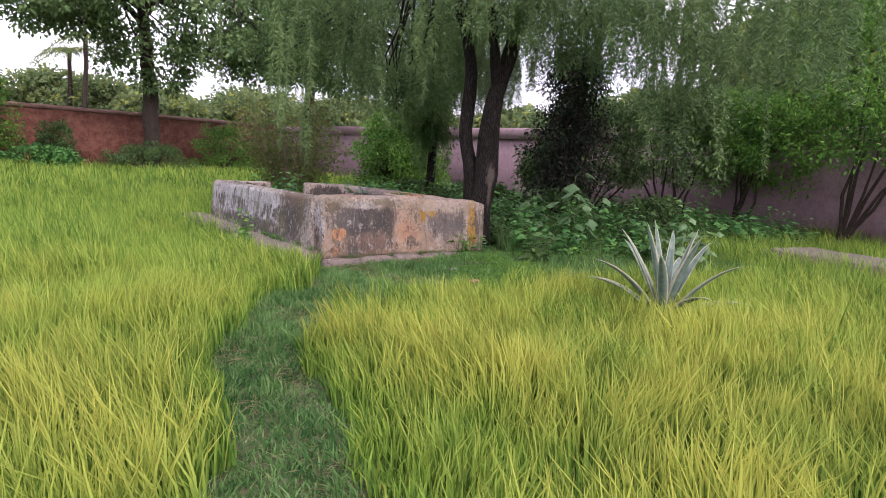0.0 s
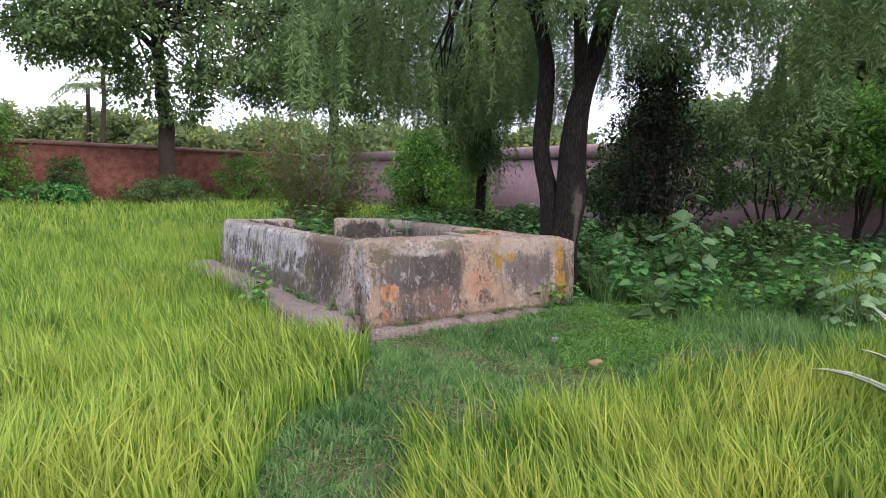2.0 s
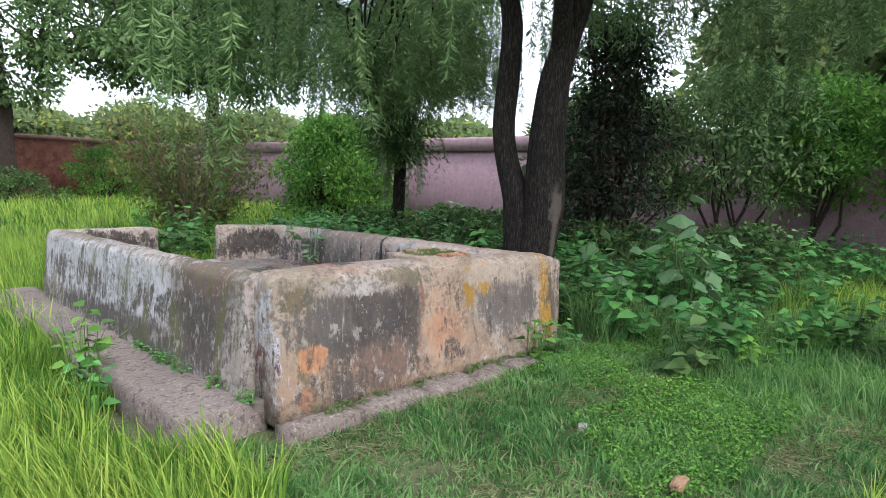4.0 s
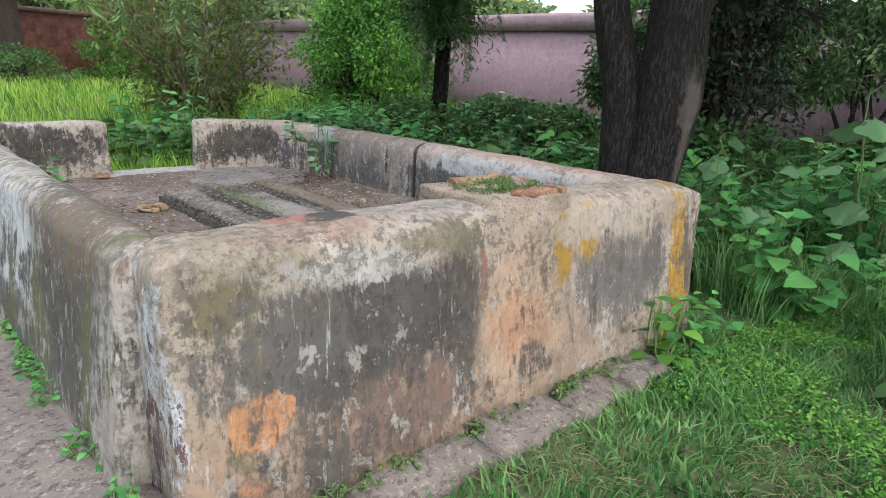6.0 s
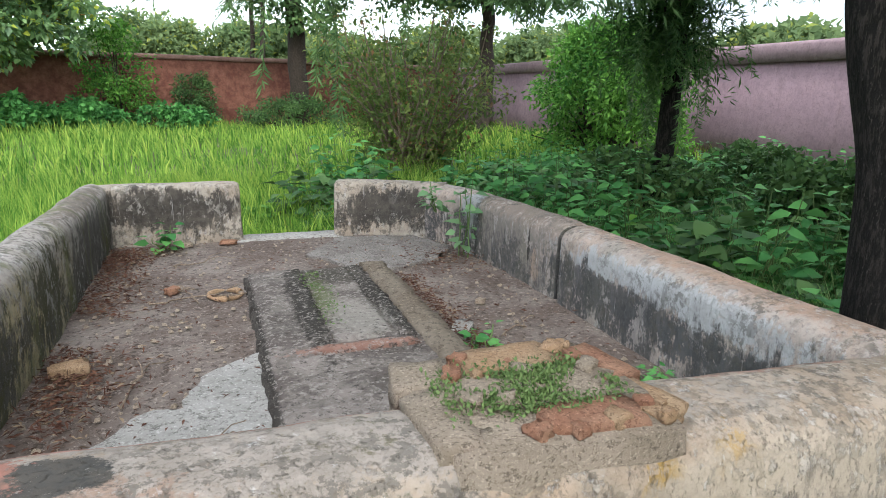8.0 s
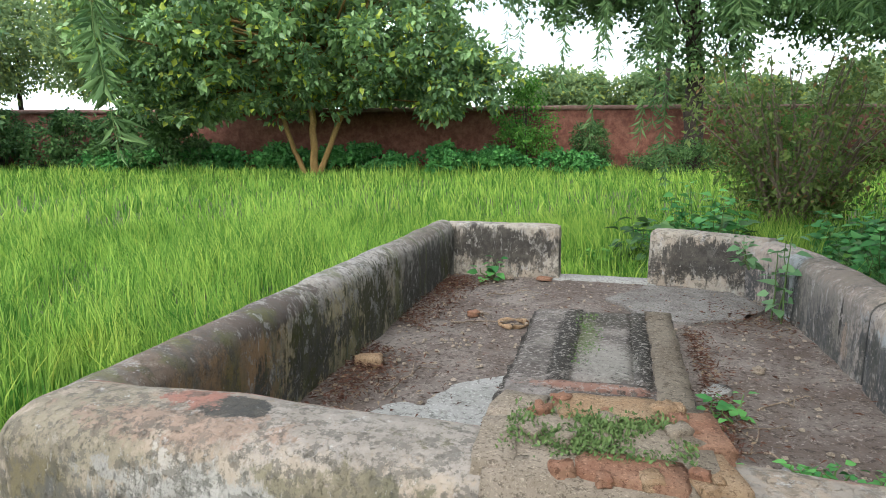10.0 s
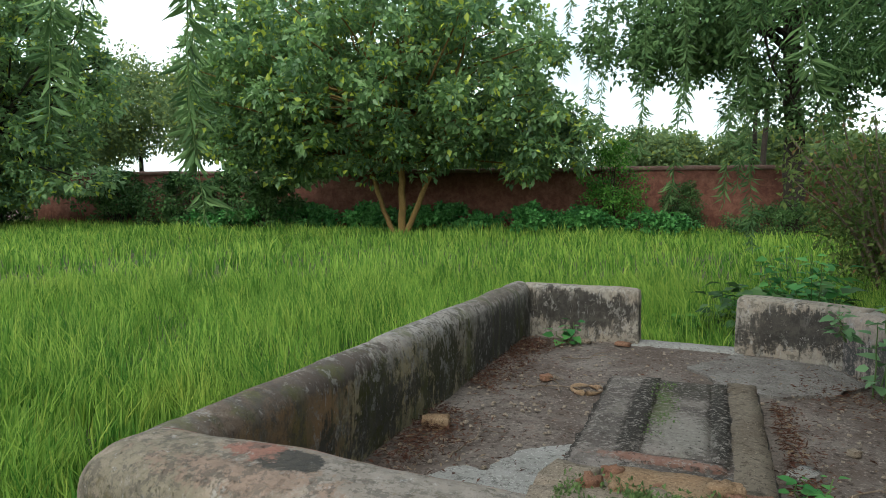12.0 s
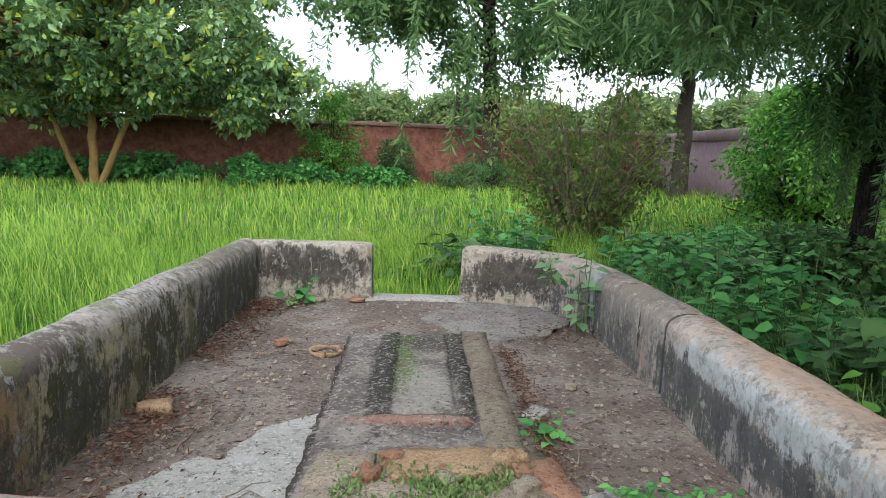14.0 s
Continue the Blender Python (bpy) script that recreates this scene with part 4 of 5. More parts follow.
# grit and plaster crumbs strewn on the floor
grit = Build()
for i in range(520):
    u, v, r = rng.uniform(0.12, 2.45), rng.uniform(0.35, 3.95), rng.uniform(0.004, 0.013)
    if 0.9 < u < 1.76 and v < 2.84:
        continue
    co = np.array([(-1, -1, 0), (1, -1, 0), (1, 1, 0), (-1, 1, 0), (-0.6, -0.6, 1), (0.6, -0.6, 1), (0.6, 0.6, 1), (-0.6, 0.6, 1)]) * (1 + rng.normal(size=(8, 3)) * 0.2)
    grit.add(co * [r, r * rng.uniform(0.6, 1), r * 0.8] + [u, v, 0.375 + 0.014], [(0, 1, 5, 4), (1, 2, 6, 5), (2, 3, 7, 6), (3, 0, 4, 7), (4, 5, 6, 7)])
ob = put("grit", grit.mesh("grit", False), RUBBLE)
ob.matrix_basis = SITE.copy()
tagged(ob, "pale plaster crumbs and grit on the floor", "grit", kind="stuff")


# ---- leafy plants ----
def herb(name, height, stems, per, size, mat, label, group="", broad=0.8, spread=0.3, droop=0.25):
    """A leafy herb: upright stems with paired drooping leaves."""
    root = thing(name, pose(0, 0, 0), label, "plant", group)
    sb, lp, lw, ll = Build(), [], [], []
    for i in range(stems):
        a = rng.uniform(0, 2 * np.pi)
        r = spread * rng.uniform(0.3, 1)
        h = height * rng.uniform(0.6, 1.05)
        p = bend((0.04 * math.cos(a), 0.04 * math.sin(a), -0.03), (r * math.cos(a), r * math.sin(a), h), 7, 0, 0.012)
        tube(sb, p, np.linspace(0.006, 0.0025, 7), 4)
        t = np.linspace(0.25, 1.0, per)
        for q in t:
            at = np.array([np.interp(q, np.linspace(0, 1, 7), p[:, c]) for c in range(3)])
            b = rng.uniform(0, 2 * np.pi)
            for s in (0, np.pi):
                w = np.array([math.cos(b + s), math.sin(b + s), rng.uniform(-droop, 0.35)])
                lp.append(at + w * size * 0.25)
                lw.append(w)
                ll.append(size * rng.uniform(0.6, 1.15) * (1.1 - 0.35 * q))
    lp, lw, ll = np.array(lp), np.array(lw), np.array(ll)
    # a broader blade of two halves with a rounded outline
    way = unit(lw)
    side = unit(np.cross(way, UP + rng.normal(size=lw.shape) * 0.3))
    nrm = np.cross(side, way)
    L, W = ll[:, None], ll[:, None] * broad
    row = [lp, lp + way * L * 0.3 - nrm * L * 0.0, lp + way * L * 0.65 - nrm * L * 0.06, lp + way * L - nrm * L * 0.2]
    v = [row[0], row[1] + side * W * 0.5 + nrm * W * 0.1, row[2] + side * W * 0.36 + nrm * W * 0.05, row[3], row[2] - side * W * 0.36 + nrm * W * 0.05, row[1] - side * W * 0.5 + nrm * W * 0.1, row[1], row[2]]
    v = np.stack(v, 1).reshape(-1, 3)
    b = np.arange(len(lp))[:, None] * 8
    f = np.stack([b + [0, 1, 6, 6], b + [1, 2, 7, 6], b + [2, 3, 7, 7], b + [7, 3, 4, 4], b + [6, 7, 4, 5], b + [0, 6, 5, 5]], 1).reshape(-1, 4)
    tri = np.concatenate([f[:, [0, 1, 2]], f[:, [0, 2, 3]]])
    tri = tri[(tri[:, 0] != tri[:, 2]) & (tri[:, 1] != tri[:, 2])]
    tagged(put("stalk", sb.mesh("stalk"), STEM, root), kind="stuff")
    put("foliage", mesh_of("foliage", v, tri), mat, root)
    return root


def set_at(ob, x, y, z=0.0, rz=0.0, s=1.0):
    ob.matrix_basis = pose(x, y, z, 0, 0, rz) @ Matrix.Scale(s, 4)
    return ob


# weeds growing in the enclosure
def weed(u, v, z, h, stems, size, label, mat=LEAF_HERB, spread=0.12, per=3):
    ob = herb("weed", h, stems, per, size, mat, label, "", 0.7, spread)
    ob.matrix_basis = on_site(u, v, z, rng.uniform(0, 360))
    return ob


weed(0.40, 3.88, 0.38, 0.16, 4, 0.12, "small green weed against the wall stub")
weed(1.86, 1.5, 0.38, 0.10, 4, 0.07, "tiny bright green weed beside the slab", LEAF_HERB)
weed(2.40, 3.12, 0.38, 0.55, 3, 0.13, "climbing weed with bluish green leaves in the corner", LEAF_HERB_PALE, 0.10, 5)
weed(2.28, 3.3, 0.70, 0.22, 3, 0.10, "leafy creeper hanging over the wall corner", LEAF_HERB_PALE, 0.12, 4)
for i in range(9):
    weed(rng.uniform(1.9, 2.42), rng.uniform(0.62, 0.98), 0.38, 0.10, 9, 0.055, "low green weeds at the wall's inner foot", LEAF_HERB, 0.13, 4)
for i in range(40):
    weed(rng.uniform(0.1, 2.3), -0.17 + rng.uniform(-0.03, 0.02), 0.04, 0.05, 5, 0.03, "tiny weeds in the joint below the wall", LEAF_MOSS, 0.08, 3)
for i in range(18):
    weed(-0.17 + rng.uniform(-0.03, 0.02), rng.uniform(0.0, 1.8), 0.15, 0.06, 5, 0.04, "tiny weeds in the joint of the ledge", LEAF_HERB, 0.07, 3)
weed(2.15, -0.33, 0.02, 0.32, 3, 0.14, "bright broad-leaved weed at the wall's corner", LEAF_BRIGHT, 0.16, 3)
weed(2.4, -0.35, 0.0, 0.30, 5, 0.12, "leafy weed at the wall's corner", LEAF_HERB, 0.2, 4)
weed(-0.66, 1.3, 0.0, 0.55, 7, 0.14, "leafy weed beside the stone ledge", LEAF_BRIGHT, 0.22, 4)
weed(-0.75, 0.9, 0.0, 0.35, 5, 0.11, "leafy weed beside the stone ledge", LEAF_HERB, 0.2, 4)

# undergrowth: seven plants built once, then repeated
KINDS = [herb("leafy_herb", h, st, pr, sz, mt, "knee-high leafy green herb in the undergrowth", "herbs of the undergrowth", br, sp)
         for h, st, pr, sz, mt, br, sp in ((0.45, 6, 5, 0.16, LEAF_HERB, 0.75, 0.28), (0.6, 6, 5, 0.19, LEAF_HERB, 0.8, 0.3), (0.35, 7, 4, 0.13, LEAF_BRIGHT, 0.8, 0.25), (0.55, 5, 5, 0.20, LEAF_DARK, 0.8, 0.32), (0.72, 6, 7, 0.14, LEAF_HERB, 0.65, 0.35))]
BED_RIGHT = [(1.15, 10.35), (1.0, 11.2), (0.2, 12.4), (-1.2, 13.9), (-2.3, 15.0), (-3.2, 17.0), (-2.5, 20.5), (1.5, 22), (5.5, 17.5), (8.0, 14.5), (7.4, 12.6), (5.2, 12.3), (3.5, 11.6), (2.2, 10.6)]
spots = []
while len(spots) < 430:
    x, y = rng.uniform(-4.5, 9), rng.uniform(10, 22)
    if not in_poly(np.array([x]), np.array([y]), np.array(BED_RIGHT))[0] or built(np.array([x]), np.array([y]))[0]:
        continue
    u, v = local_uv(x, y)
    if (y > 14 and rng.random() < 0.45) or (0.6 < u < 2.1 and 4.2 < v < 6.2):
        continue
    spots.append((x, y))
for i in range(16):
    spots.append((rng.uniform(-4.6, -3.4), rng.uniform(14.6, 16.5)))
first = set()
spots.sort(key=lambda q: math.hypot(q[0], q[1] - 8.5))
rest_v, rest_f, rest_n = [], [], 0
for i, (x, y) in enumerate(spots):
    kd = KINDS[int(rng.integers(len(KINDS)))]
    s = rng.uniform(0.75, 1.3) * (0.8 if y < 11.3 else 1.0)
    m = pose(x, y, float(ground_z(x, y)), 0, 0, rng.uniform(0, 360)) @ Matrix.Scale(s, 4)
    if i >= 285:
        fol = [c for c in kd.children if c.name.startswith("foliage")][0].data
        co = np.empty(len(fol.vertices) * 3, np.float32)
        fol.vertices.foreach_get("co", co)
        ix = np.empty(len(fol.loops), np.int32)
        fol.loops.foreach_get("vertex_index", ix)
        mm = np.array(m)
        rest_v.append(co.reshape(-1, 3) @ mm[:3, :3].T + mm[:3, 3])
        rest_f.append(ix.reshape(-1, 3) + rest_n)
        rest_n += len(co) // 3
        continue
    if kd.name not in first:
        first.add(kd.name)
        kd.matrix_basis = m
    else:
        cp = copy_thing(kd, pose(0, 0, 0))
        cp.matrix_basis = m
for i in range(11):
    x, y = rng.uniform(1.35, 3.6), rng.uniform(9.35, 10.9)
    if y - 9.2 < (x - 1.4) * -0.5 or built(np.array([x]), np.array([y]))[0]:
        continue
    cp = copy_thing(KINDS[(0, 1, 2, 3)[i % 4]], pose(0, 0, 0))
    cp.matrix_basis = pose(x, y, 0, 0, 0, rng.uniform(0, 360)) @ Matrix.Scale(rng.uniform(0.8, 1.25), 4)
tagged(put("undergrowth", mesh_of("undergrowth", np.concatenate(rest_v), np.concatenate(rest_f)), LEAF_HERB), "dense green leafy undergrowth towards the pink wall", "undergrowth", kind="stuff")
def lobed_plant(x, y, h, stems, size):
    """A tall plant: leaning stems with long-stalked, broad, toothed leaves."""
    root = thing("broadleaf_plant", pose(x, y, -0.02), "tall plant with broad pale green toothed leaves", "plant")
    sb, lf = Build(), Build()
    for i in range(stems):
        a = i * 2 * np.pi / stems + rng.uniform(-0.4, 0.4)
        top = h * rng.uniform(0.65, 1.05)
        r = 0.42 * rng.uniform(0.4, 1.0)
        p = bend((0.05 * math.cos(a), 0.05 * math.sin(a), 0), (r * math.cos(a), r * math.sin(a), top), 8, 0, 0.02)
        tube(sb, p, np.linspace(0.012, 0.005, 8), 5)
        for q in range(6):
            at = p[int(2 + q * 5 / 5)] if q < 5 else p[7]
            b = a + q * 2.2 + rng.uniform(-0.5, 0.5)
            reach = size * rng.uniform(0.5, 0.9)
            way = np.array([math.cos(b), math.sin(b), rng.uniform(0.05, 0.5)])
            foot = at + way * reach
            tube(sb, bend(at, foot, 5, 0.03, 0.0), np.linspace(0.004, 0.0025, 5), 4)
            d = unit(np.array([math.cos(b), math.sin(b), rng.uniform(-1.0, -0.2)]))
            side = unit(np.cross(d, UP))
            nrm = np.cross(side, d)
            L = size * rng.uniform(0.75, 1.2)
            n = 21
            th = np.linspace(-2.75, 2.75, n)
            rad = L * (0.46 + 0.22 * np.cos(th)) * (1 + 0.20 * np.cos(5 * th))
            mid = foot + d * L * 0.30
            rim = mid + d * (np.cos(th) * rad)[:, None] + side * (np.sin(th) * rad * 0.9)[:, None] - nrm * (0.14 * L * np.abs(np.sin(th)) + 0.12 * L * np.maximum(0, np.cos(th)))[:, None]
            inner = mid + (rim - mid) * 0.5 + nrm * 0.03 * L
            vv = np.concatenate([rim, inner, [foot]])
            ff = [(k, k + 1, n + k + 1, n + k) for k in range(n - 1)] + [(n + k, n + k + 1, 2 * n, 2 * n) for k in range(n - 1)]
            lf.add(vv, ff)
    tagged(put("stalk", sb.mesh("stalk"), STEM, root), kind="stuff")
    quad = np.concatenate(lf.f)
    tri = np.concatenate([quad[:, [0, 1, 2]], quad[:, [0, 2, 3]]])
    tri = tri[tri[:, 1] != tri[:, 2]]
    put("foliage", mesh_of("foliage", np.concatenate(lf.v), tri), LEAF_HERB_PALE, root)


for x, y, h, st, sz in ((2.42, 11.2, 1.35, 4, 0.23), (1.75, 11.75, 0.95, 3, 0.20), (3.45, 9.35, 0.80, 7, 0.13), (3.85, 9.6, 0.66, 6, 0.12)):
    lobed_plant(x, y, h, st, sz)


# ---- the agave ----
def agave(x, y):
    root = thing("agave", pose(x, y, 0.05), "variegated agave with grey-green leaves and cream edges", "agave")
    for i in range(15):
        a = i * 2.4 + rng.uniform(-0.2, 0.2)
        rise = 0.50 + 0.88 * (i / 14) ** 0.7
        ln = rng.uniform(0.94, 1.18)
        w = rng.uniform(0.085, 0.11)
        d = np.array([math.cos(a) * math.cos(rise), math.sin(a) * math.cos(rise), math.sin(rise)])
        n = 9
        t = np.linspace(0, 1, n)
        mid = d[None] * (t * ln)[:, None]
        mid[:, 2] -= (0.30 - 0.2 * i / 14) * ln * t ** 2.4
        side = unit(np.cross(d, UP))
        nrm = np.cross(side, unit(np.gradient(mid, axis=0)))
        wid = w * np.interp(t, [0, 0.15, 0.45, 0.8, 1], [0.65, 0.7, 1, 0.62, 0.03])
        for name, lo, hi, mt in (("leaf", -0.80, 0.80, AGAVE), ("leaf_margin", 0.80, 1.0, CREAM), ("leaf_margin", -1.0, -0.80, CREAM)):
            rows = []
            for c in np.linspace(lo, hi, 4):
                rows.append(mid + side * (wid * c * 0.5)[:, None] + nrm * (wid * 0.28 * c * c)[:, None])
            for c in np.linspace(hi, lo, 4):
                rows.append(mid + side * (wid * c * 0.5)[:, None] + nrm * (wid * 0.28 * c * c - 0.010 * (1 - t) - 0.002)[:, None])
            k = len(rows)
            v = np.stack(rows, 1).reshape(-1, 3)
            ii, jj = np.meshgrid(np.arange(n - 1), np.arange(k), indexing="ij")
            p, q = ii * k + jj, ii * k + (jj + 1) % k
            b = Build()
            b.add(v, np.stack([p, q, q + k, p + k], -1).reshape(-1, 4))
            if name == "leaf":
                blade = put("leaf", b.mesh("leaf"), mt, root)
            else:
                put("leaf_margin", b.mesh("leaf_margin"), mt, blade, "cream leaf margin")
    return root


m = Mat("agave_green")
AGAVE = m.finish(m.mix(m.ramp(m.noise(14, 4, 0.6), 0.35, 0.7), (0.10, 0.155, 0.125), (0.17, 0.235, 0.19)), 0.5, m.noise(60, 3), 0.2, 0.003)
m = Mat("agave_cream")
CREAM = m.finish(m.mix(m.ramp(m.noise(20, 4, 0.6), 0.35, 0.7), (0.34, 0.35, 0.25), (0.43, 0.43, 0.33)), 0.5, m.noise(60, 3), 0.2, 0.003)
agave(2.2, 6.05)


# ---- trees ----
def limb_tree(name, x, y, trunks, limbs, crown, leaf, mats, label, sides=10, rz=0.0):
    """A tree: tapered trunks and limbs in one mesh, leaves in clumps in another. crown: (centre, radius, clumps) lobes."""
    root = thing(name, pose(x, y, 0, 0, 0, rz), label, "tree")
    tb = Build()
    for pts, r0, r1 in trunks:
        n = 12
        t = np.linspace(0, 1, len(pts))
        tt = np.linspace(0, 1, n)
        p = np.stack([np.interp(tt, t, np.array(pts)[:, c]) for c in range(3)], -1)
        p[1:-1] += rng.normal(size=(n - 2, 3)) * r0 * 0.10
        rad = np.linspace(r0, r1, n)
        rad[0] *= 1.28
        tube(tb, p, rad, sides, 0.05)
    put("trunk", tb.mesh("trunk"), mats[0], root)
    lb = Build()
    cents, rads = [], []
    for (c, r, cnt) in crown:
        c, r = np.array(c, float), np.array(r, float)
        d = unit(rng.normal(size=(cnt, 3)))
        p = c + d * r * (rng.random((cnt, 1)) ** 0.4)
        cents.append(p)
        for q in p[:max(3, cnt // 6)]:
            start = np.array(limbs[int(rng.integers(len(limbs)))], float)
            tube(lb, bend(start, q, 7, 0.25, 0.10), np.linspace(0.05, 0.012, 7) * (leaf[4] if len(leaf) > 4 else 1), 5)
    cents = np.concatenate(cents)
    tagged(put("branchwork", lb.mesh("branchwork"), mats[0], root), kind="stuff")
    v, f = leaf_cloud(cents, rng.uniform(0.6, 1.25, len(cents)) * leaf[2], leaf[3], leaf[0], leaf[1])
    put("crown", mesh_of("crown", v, f), mats[1], root)
    return root


# the old forked tree behind the enclosure, with weeping twigs
def old_trunk(build, pts, radii, seed, sides=40, rows=90):
    """A thick stem with furrowed bark ridges, knots and a flared foot."""
    pts = np.array(pts, float)
    run = np.concatenate([[0], np.cumsum(np.linalg.norm(np.diff(pts, axis=0), axis=1))])
    fine = np.linspace(0, run[-1], rows)
    p = np.stack([np.interp(fine, run, pts[:, c]) for c in range(3)], -1)
    r = np.interp(fine, run, radii)
    for k in range(6):
        p[1:-1] = (p[:-2] + 2 * p[1:-1] + p[2:]) / 4
        r[1:-1] = (r[:-2] + 2 * r[1:-1] + r[2:]) / 4
    ang = np.linspace(0, 2 * np.pi, sides, endpoint=False)
    ring = np.stack([np.cos(ang), np.sin(ang)], -1)
    v = np.empty((rows, sides, 3))
    for i in range(rows):
        for j in range(sides):
            q = Vector((ring[j, 0] * 1.1, ring[j, 1] * 1.1, p[i, 2] * 0.8 + seed))
            ridge = 1 - 2 * abs(noise.noise(Vector((ring[j, 0] * 5, ring[j, 1] * 5, p[i, 2] * 1.6 + seed * 3))))
            w = 1 + 0.09 * noise.noise(q * 1.4) + 0.05 * ridge
            v[i, j] = (p[i, 0] + ring[j, 0] * r[i] * w, p[i, 1] + ring[j, 1] * r[i] * w, p[i, 2])
    i, j = np.meshgrid(np.arange(rows - 1), np.arange(sides), indexing="ij")
    k, l = i * sides + j, i * sides + (j + 1) % sides
    build.add(v.reshape(-1, 3), np.stack([k, l, l + sides, k + sides], -1).reshape(-1, 4))


TX, TY = 0.62, 11.15
weeper = thing("weeping_tree", pose(TX, TY, 0), "old dark forked tree with weeping twigs beside the enclosure", "tree")
tb = Build()
old_trunk(tb, [(-0.04, 0.04, -0.1), (-0.04, 0.06, 0.7), (-0.09, 0.08, 1.25), (-0.21, 0.13, 1.62), (-0.27, 0.15, 1.95), (-0.23, 0.12, 2.5), (-0.22, 0.08, 3.0), (-0.36, 0.1, 3.6), (-0.9, 0.2, 5.4)],
          [0.22, 0.17, 0.145, 0.115, 0.108, 0.105, 0.10, 0.09, 0.06], 1.0)
old_trunk(tb, [(0.03, -0.02, -0.1), (0.06, -0.02, 0.7), (0.13, -0.06, 1.2), (0.125, -0.05, 1.85), (0.19, -0.05, 2.5), (0.36, -0.1, 3.1), (0.5, -0.1, 3.7), (1.1, 0.2, 5.6)],
          [0.24, 0.185, 0.20, 0.168, 0.14, 0.13, 0.12, 0.07], 5.0)
old_trunk(tb, [(0.22, -0.05, 2.6), (0.1, -0.5, 3.3), (-0.1, -1.1, 4.2), (0.1, -1.7, 4.9)], [0.09, 0.08, 0.06, 0.03], 9.0, 14, 30)
put("trunk", tb.mesh("trunk"), BARK_DARK, weeper, "furrowed dark bark with a pale scar")
lb = Build()
heads = [(-0.4, 0.1, 3.7), (-0.9, 0.2, 5.3), (0.55, 0.0, 3.8), (1.1, 0.2, 5.5), (0.0, -1.2, 4.3)]
cents = []
for c, r, cnt in (((0.9, 0.9, 5.9), (4.4, 4.2, 1.2), 70), ((1.6, -1.2, 4.8), (3.4, 2.2, 0.7), 32), ((3.2, 1.9, 4.2), (2.4, 2.6, 1.0), 42), ((-1.0, 3.0, 4.4), (1.8, 2.0, 0.8), 26), ((0.6, -0.5, 3.75), (1.7, 0.9, 0.5), 34), ((2.2, 0.6, 3.9), (1.4, 1.2, 0.8), 34), ((-3.3, 1.8, 4.5), (1.3, 1.2, 0.5), 22), ((-1.4, 1.85, 2.7), (0.8, 0.6, 0.55), 34)):
    d = unit(rng.normal(size=(cnt, 3)))
    p = np.array(c) + d * r * (rng.random((cnt, 1)) ** 0.4)
    cents.append(p)
    for q in p[:cnt // 3]:
        start = np.array(min(heads, key=lambda h: np.hypot(*(np.array(h) - q)[:2])))
        tube(lb, bend(start, q, 8, 0.25, 0.12), np.linspace(0.045, 0.010, 8), 6)
cents = np.concatenate(cents)
tagged(put("branchwork", lb.mesh("branchwork"), BARK_DARK, weeper), kind="stuff")
v, f = leaf_cloud(cents, rng.uniform(0.4, 1.1, len(cents)) * 0.6, 170, 0.11, 0.022)
put("crown", mesh_of("crown", v, f), LEAF_WEEP, weeper)


def strands(parent, tops, lows):
    """Hanging twigs with narrow leaves along them."""
    tw, P, W, L = Build(), [], [], []
    for (x, y, z), low in zip(tops, lows):
        low = min(low, z - 0.5)
        n = max(4, int((z - low) / 0.3))
        p = bend((x, y, z), (x + rng.normal() * 0.18, y + rng.normal() * 0.18, low), n, 0, 0.02)
        tube(tw, p, np.linspace(0.005, 0.002, n), 3)
        cnt = int((z - low) * 120)
        t = np.sort(rng.random(cnt)) * (n - 1)
        at = np.stack([np.interp(t, np.arange(n), p[:, c]) for c in range(3)], -1)
        w = unit(rng.normal(size=(cnt, 3)) * [1, 1, 0.2] - UP * 0.75)
        P.append(at)
        W.append(w)
        L.append(rng.uniform(0.06, 0.12, cnt))
    P, W, L = np.concatenate(P), np.concatenate(W), np.concatenate(L)
    tagged(put("hanging_wood", tw.mesh("hanging_wood"), STEM, parent), kind="stuff")
    v, f = leaves(P, W, rng.normal(size=P.shape), L, L * 0.17)
    tagged(put("hanging_foliage", mesh_of("hanging_foliage", v, f), LEAF_WEEP, parent, "narrow drooping leaves on hanging twigs"), kind="stuff")


tops, lows = [], []
while len(tops) < 430:
    a, r = rng.uniform(0, 2 * np.pi), 5.5 * math.sqrt(rng.random())
    cx, cy = TX + r * math.cos(a), TY + r * math.sin(a)
    if (cx < -1.0 and cy < 12.5 and rng.random() < 0.93) or (cy < 9.1 and abs(cx) < 2.1):
        continue
    deep = rng.uniform(2.0, 2.7) if cx < 1.0 and cy > 12.3 else rng.uniform(2.15, 3.3)
    if math.hypot(cx, cy - 8.5) < 2.6:
        deep = max(deep, 2.6)
    for k in range(int(rng.integers(3, 12))):
        tops.append((cx - TX + rng.normal() * 0.2, cy - TY + rng.normal() * 0.2, rng.uniform(3.7, 5.2)))
        lows.append(deep + abs(rng.normal()) * 0.4)
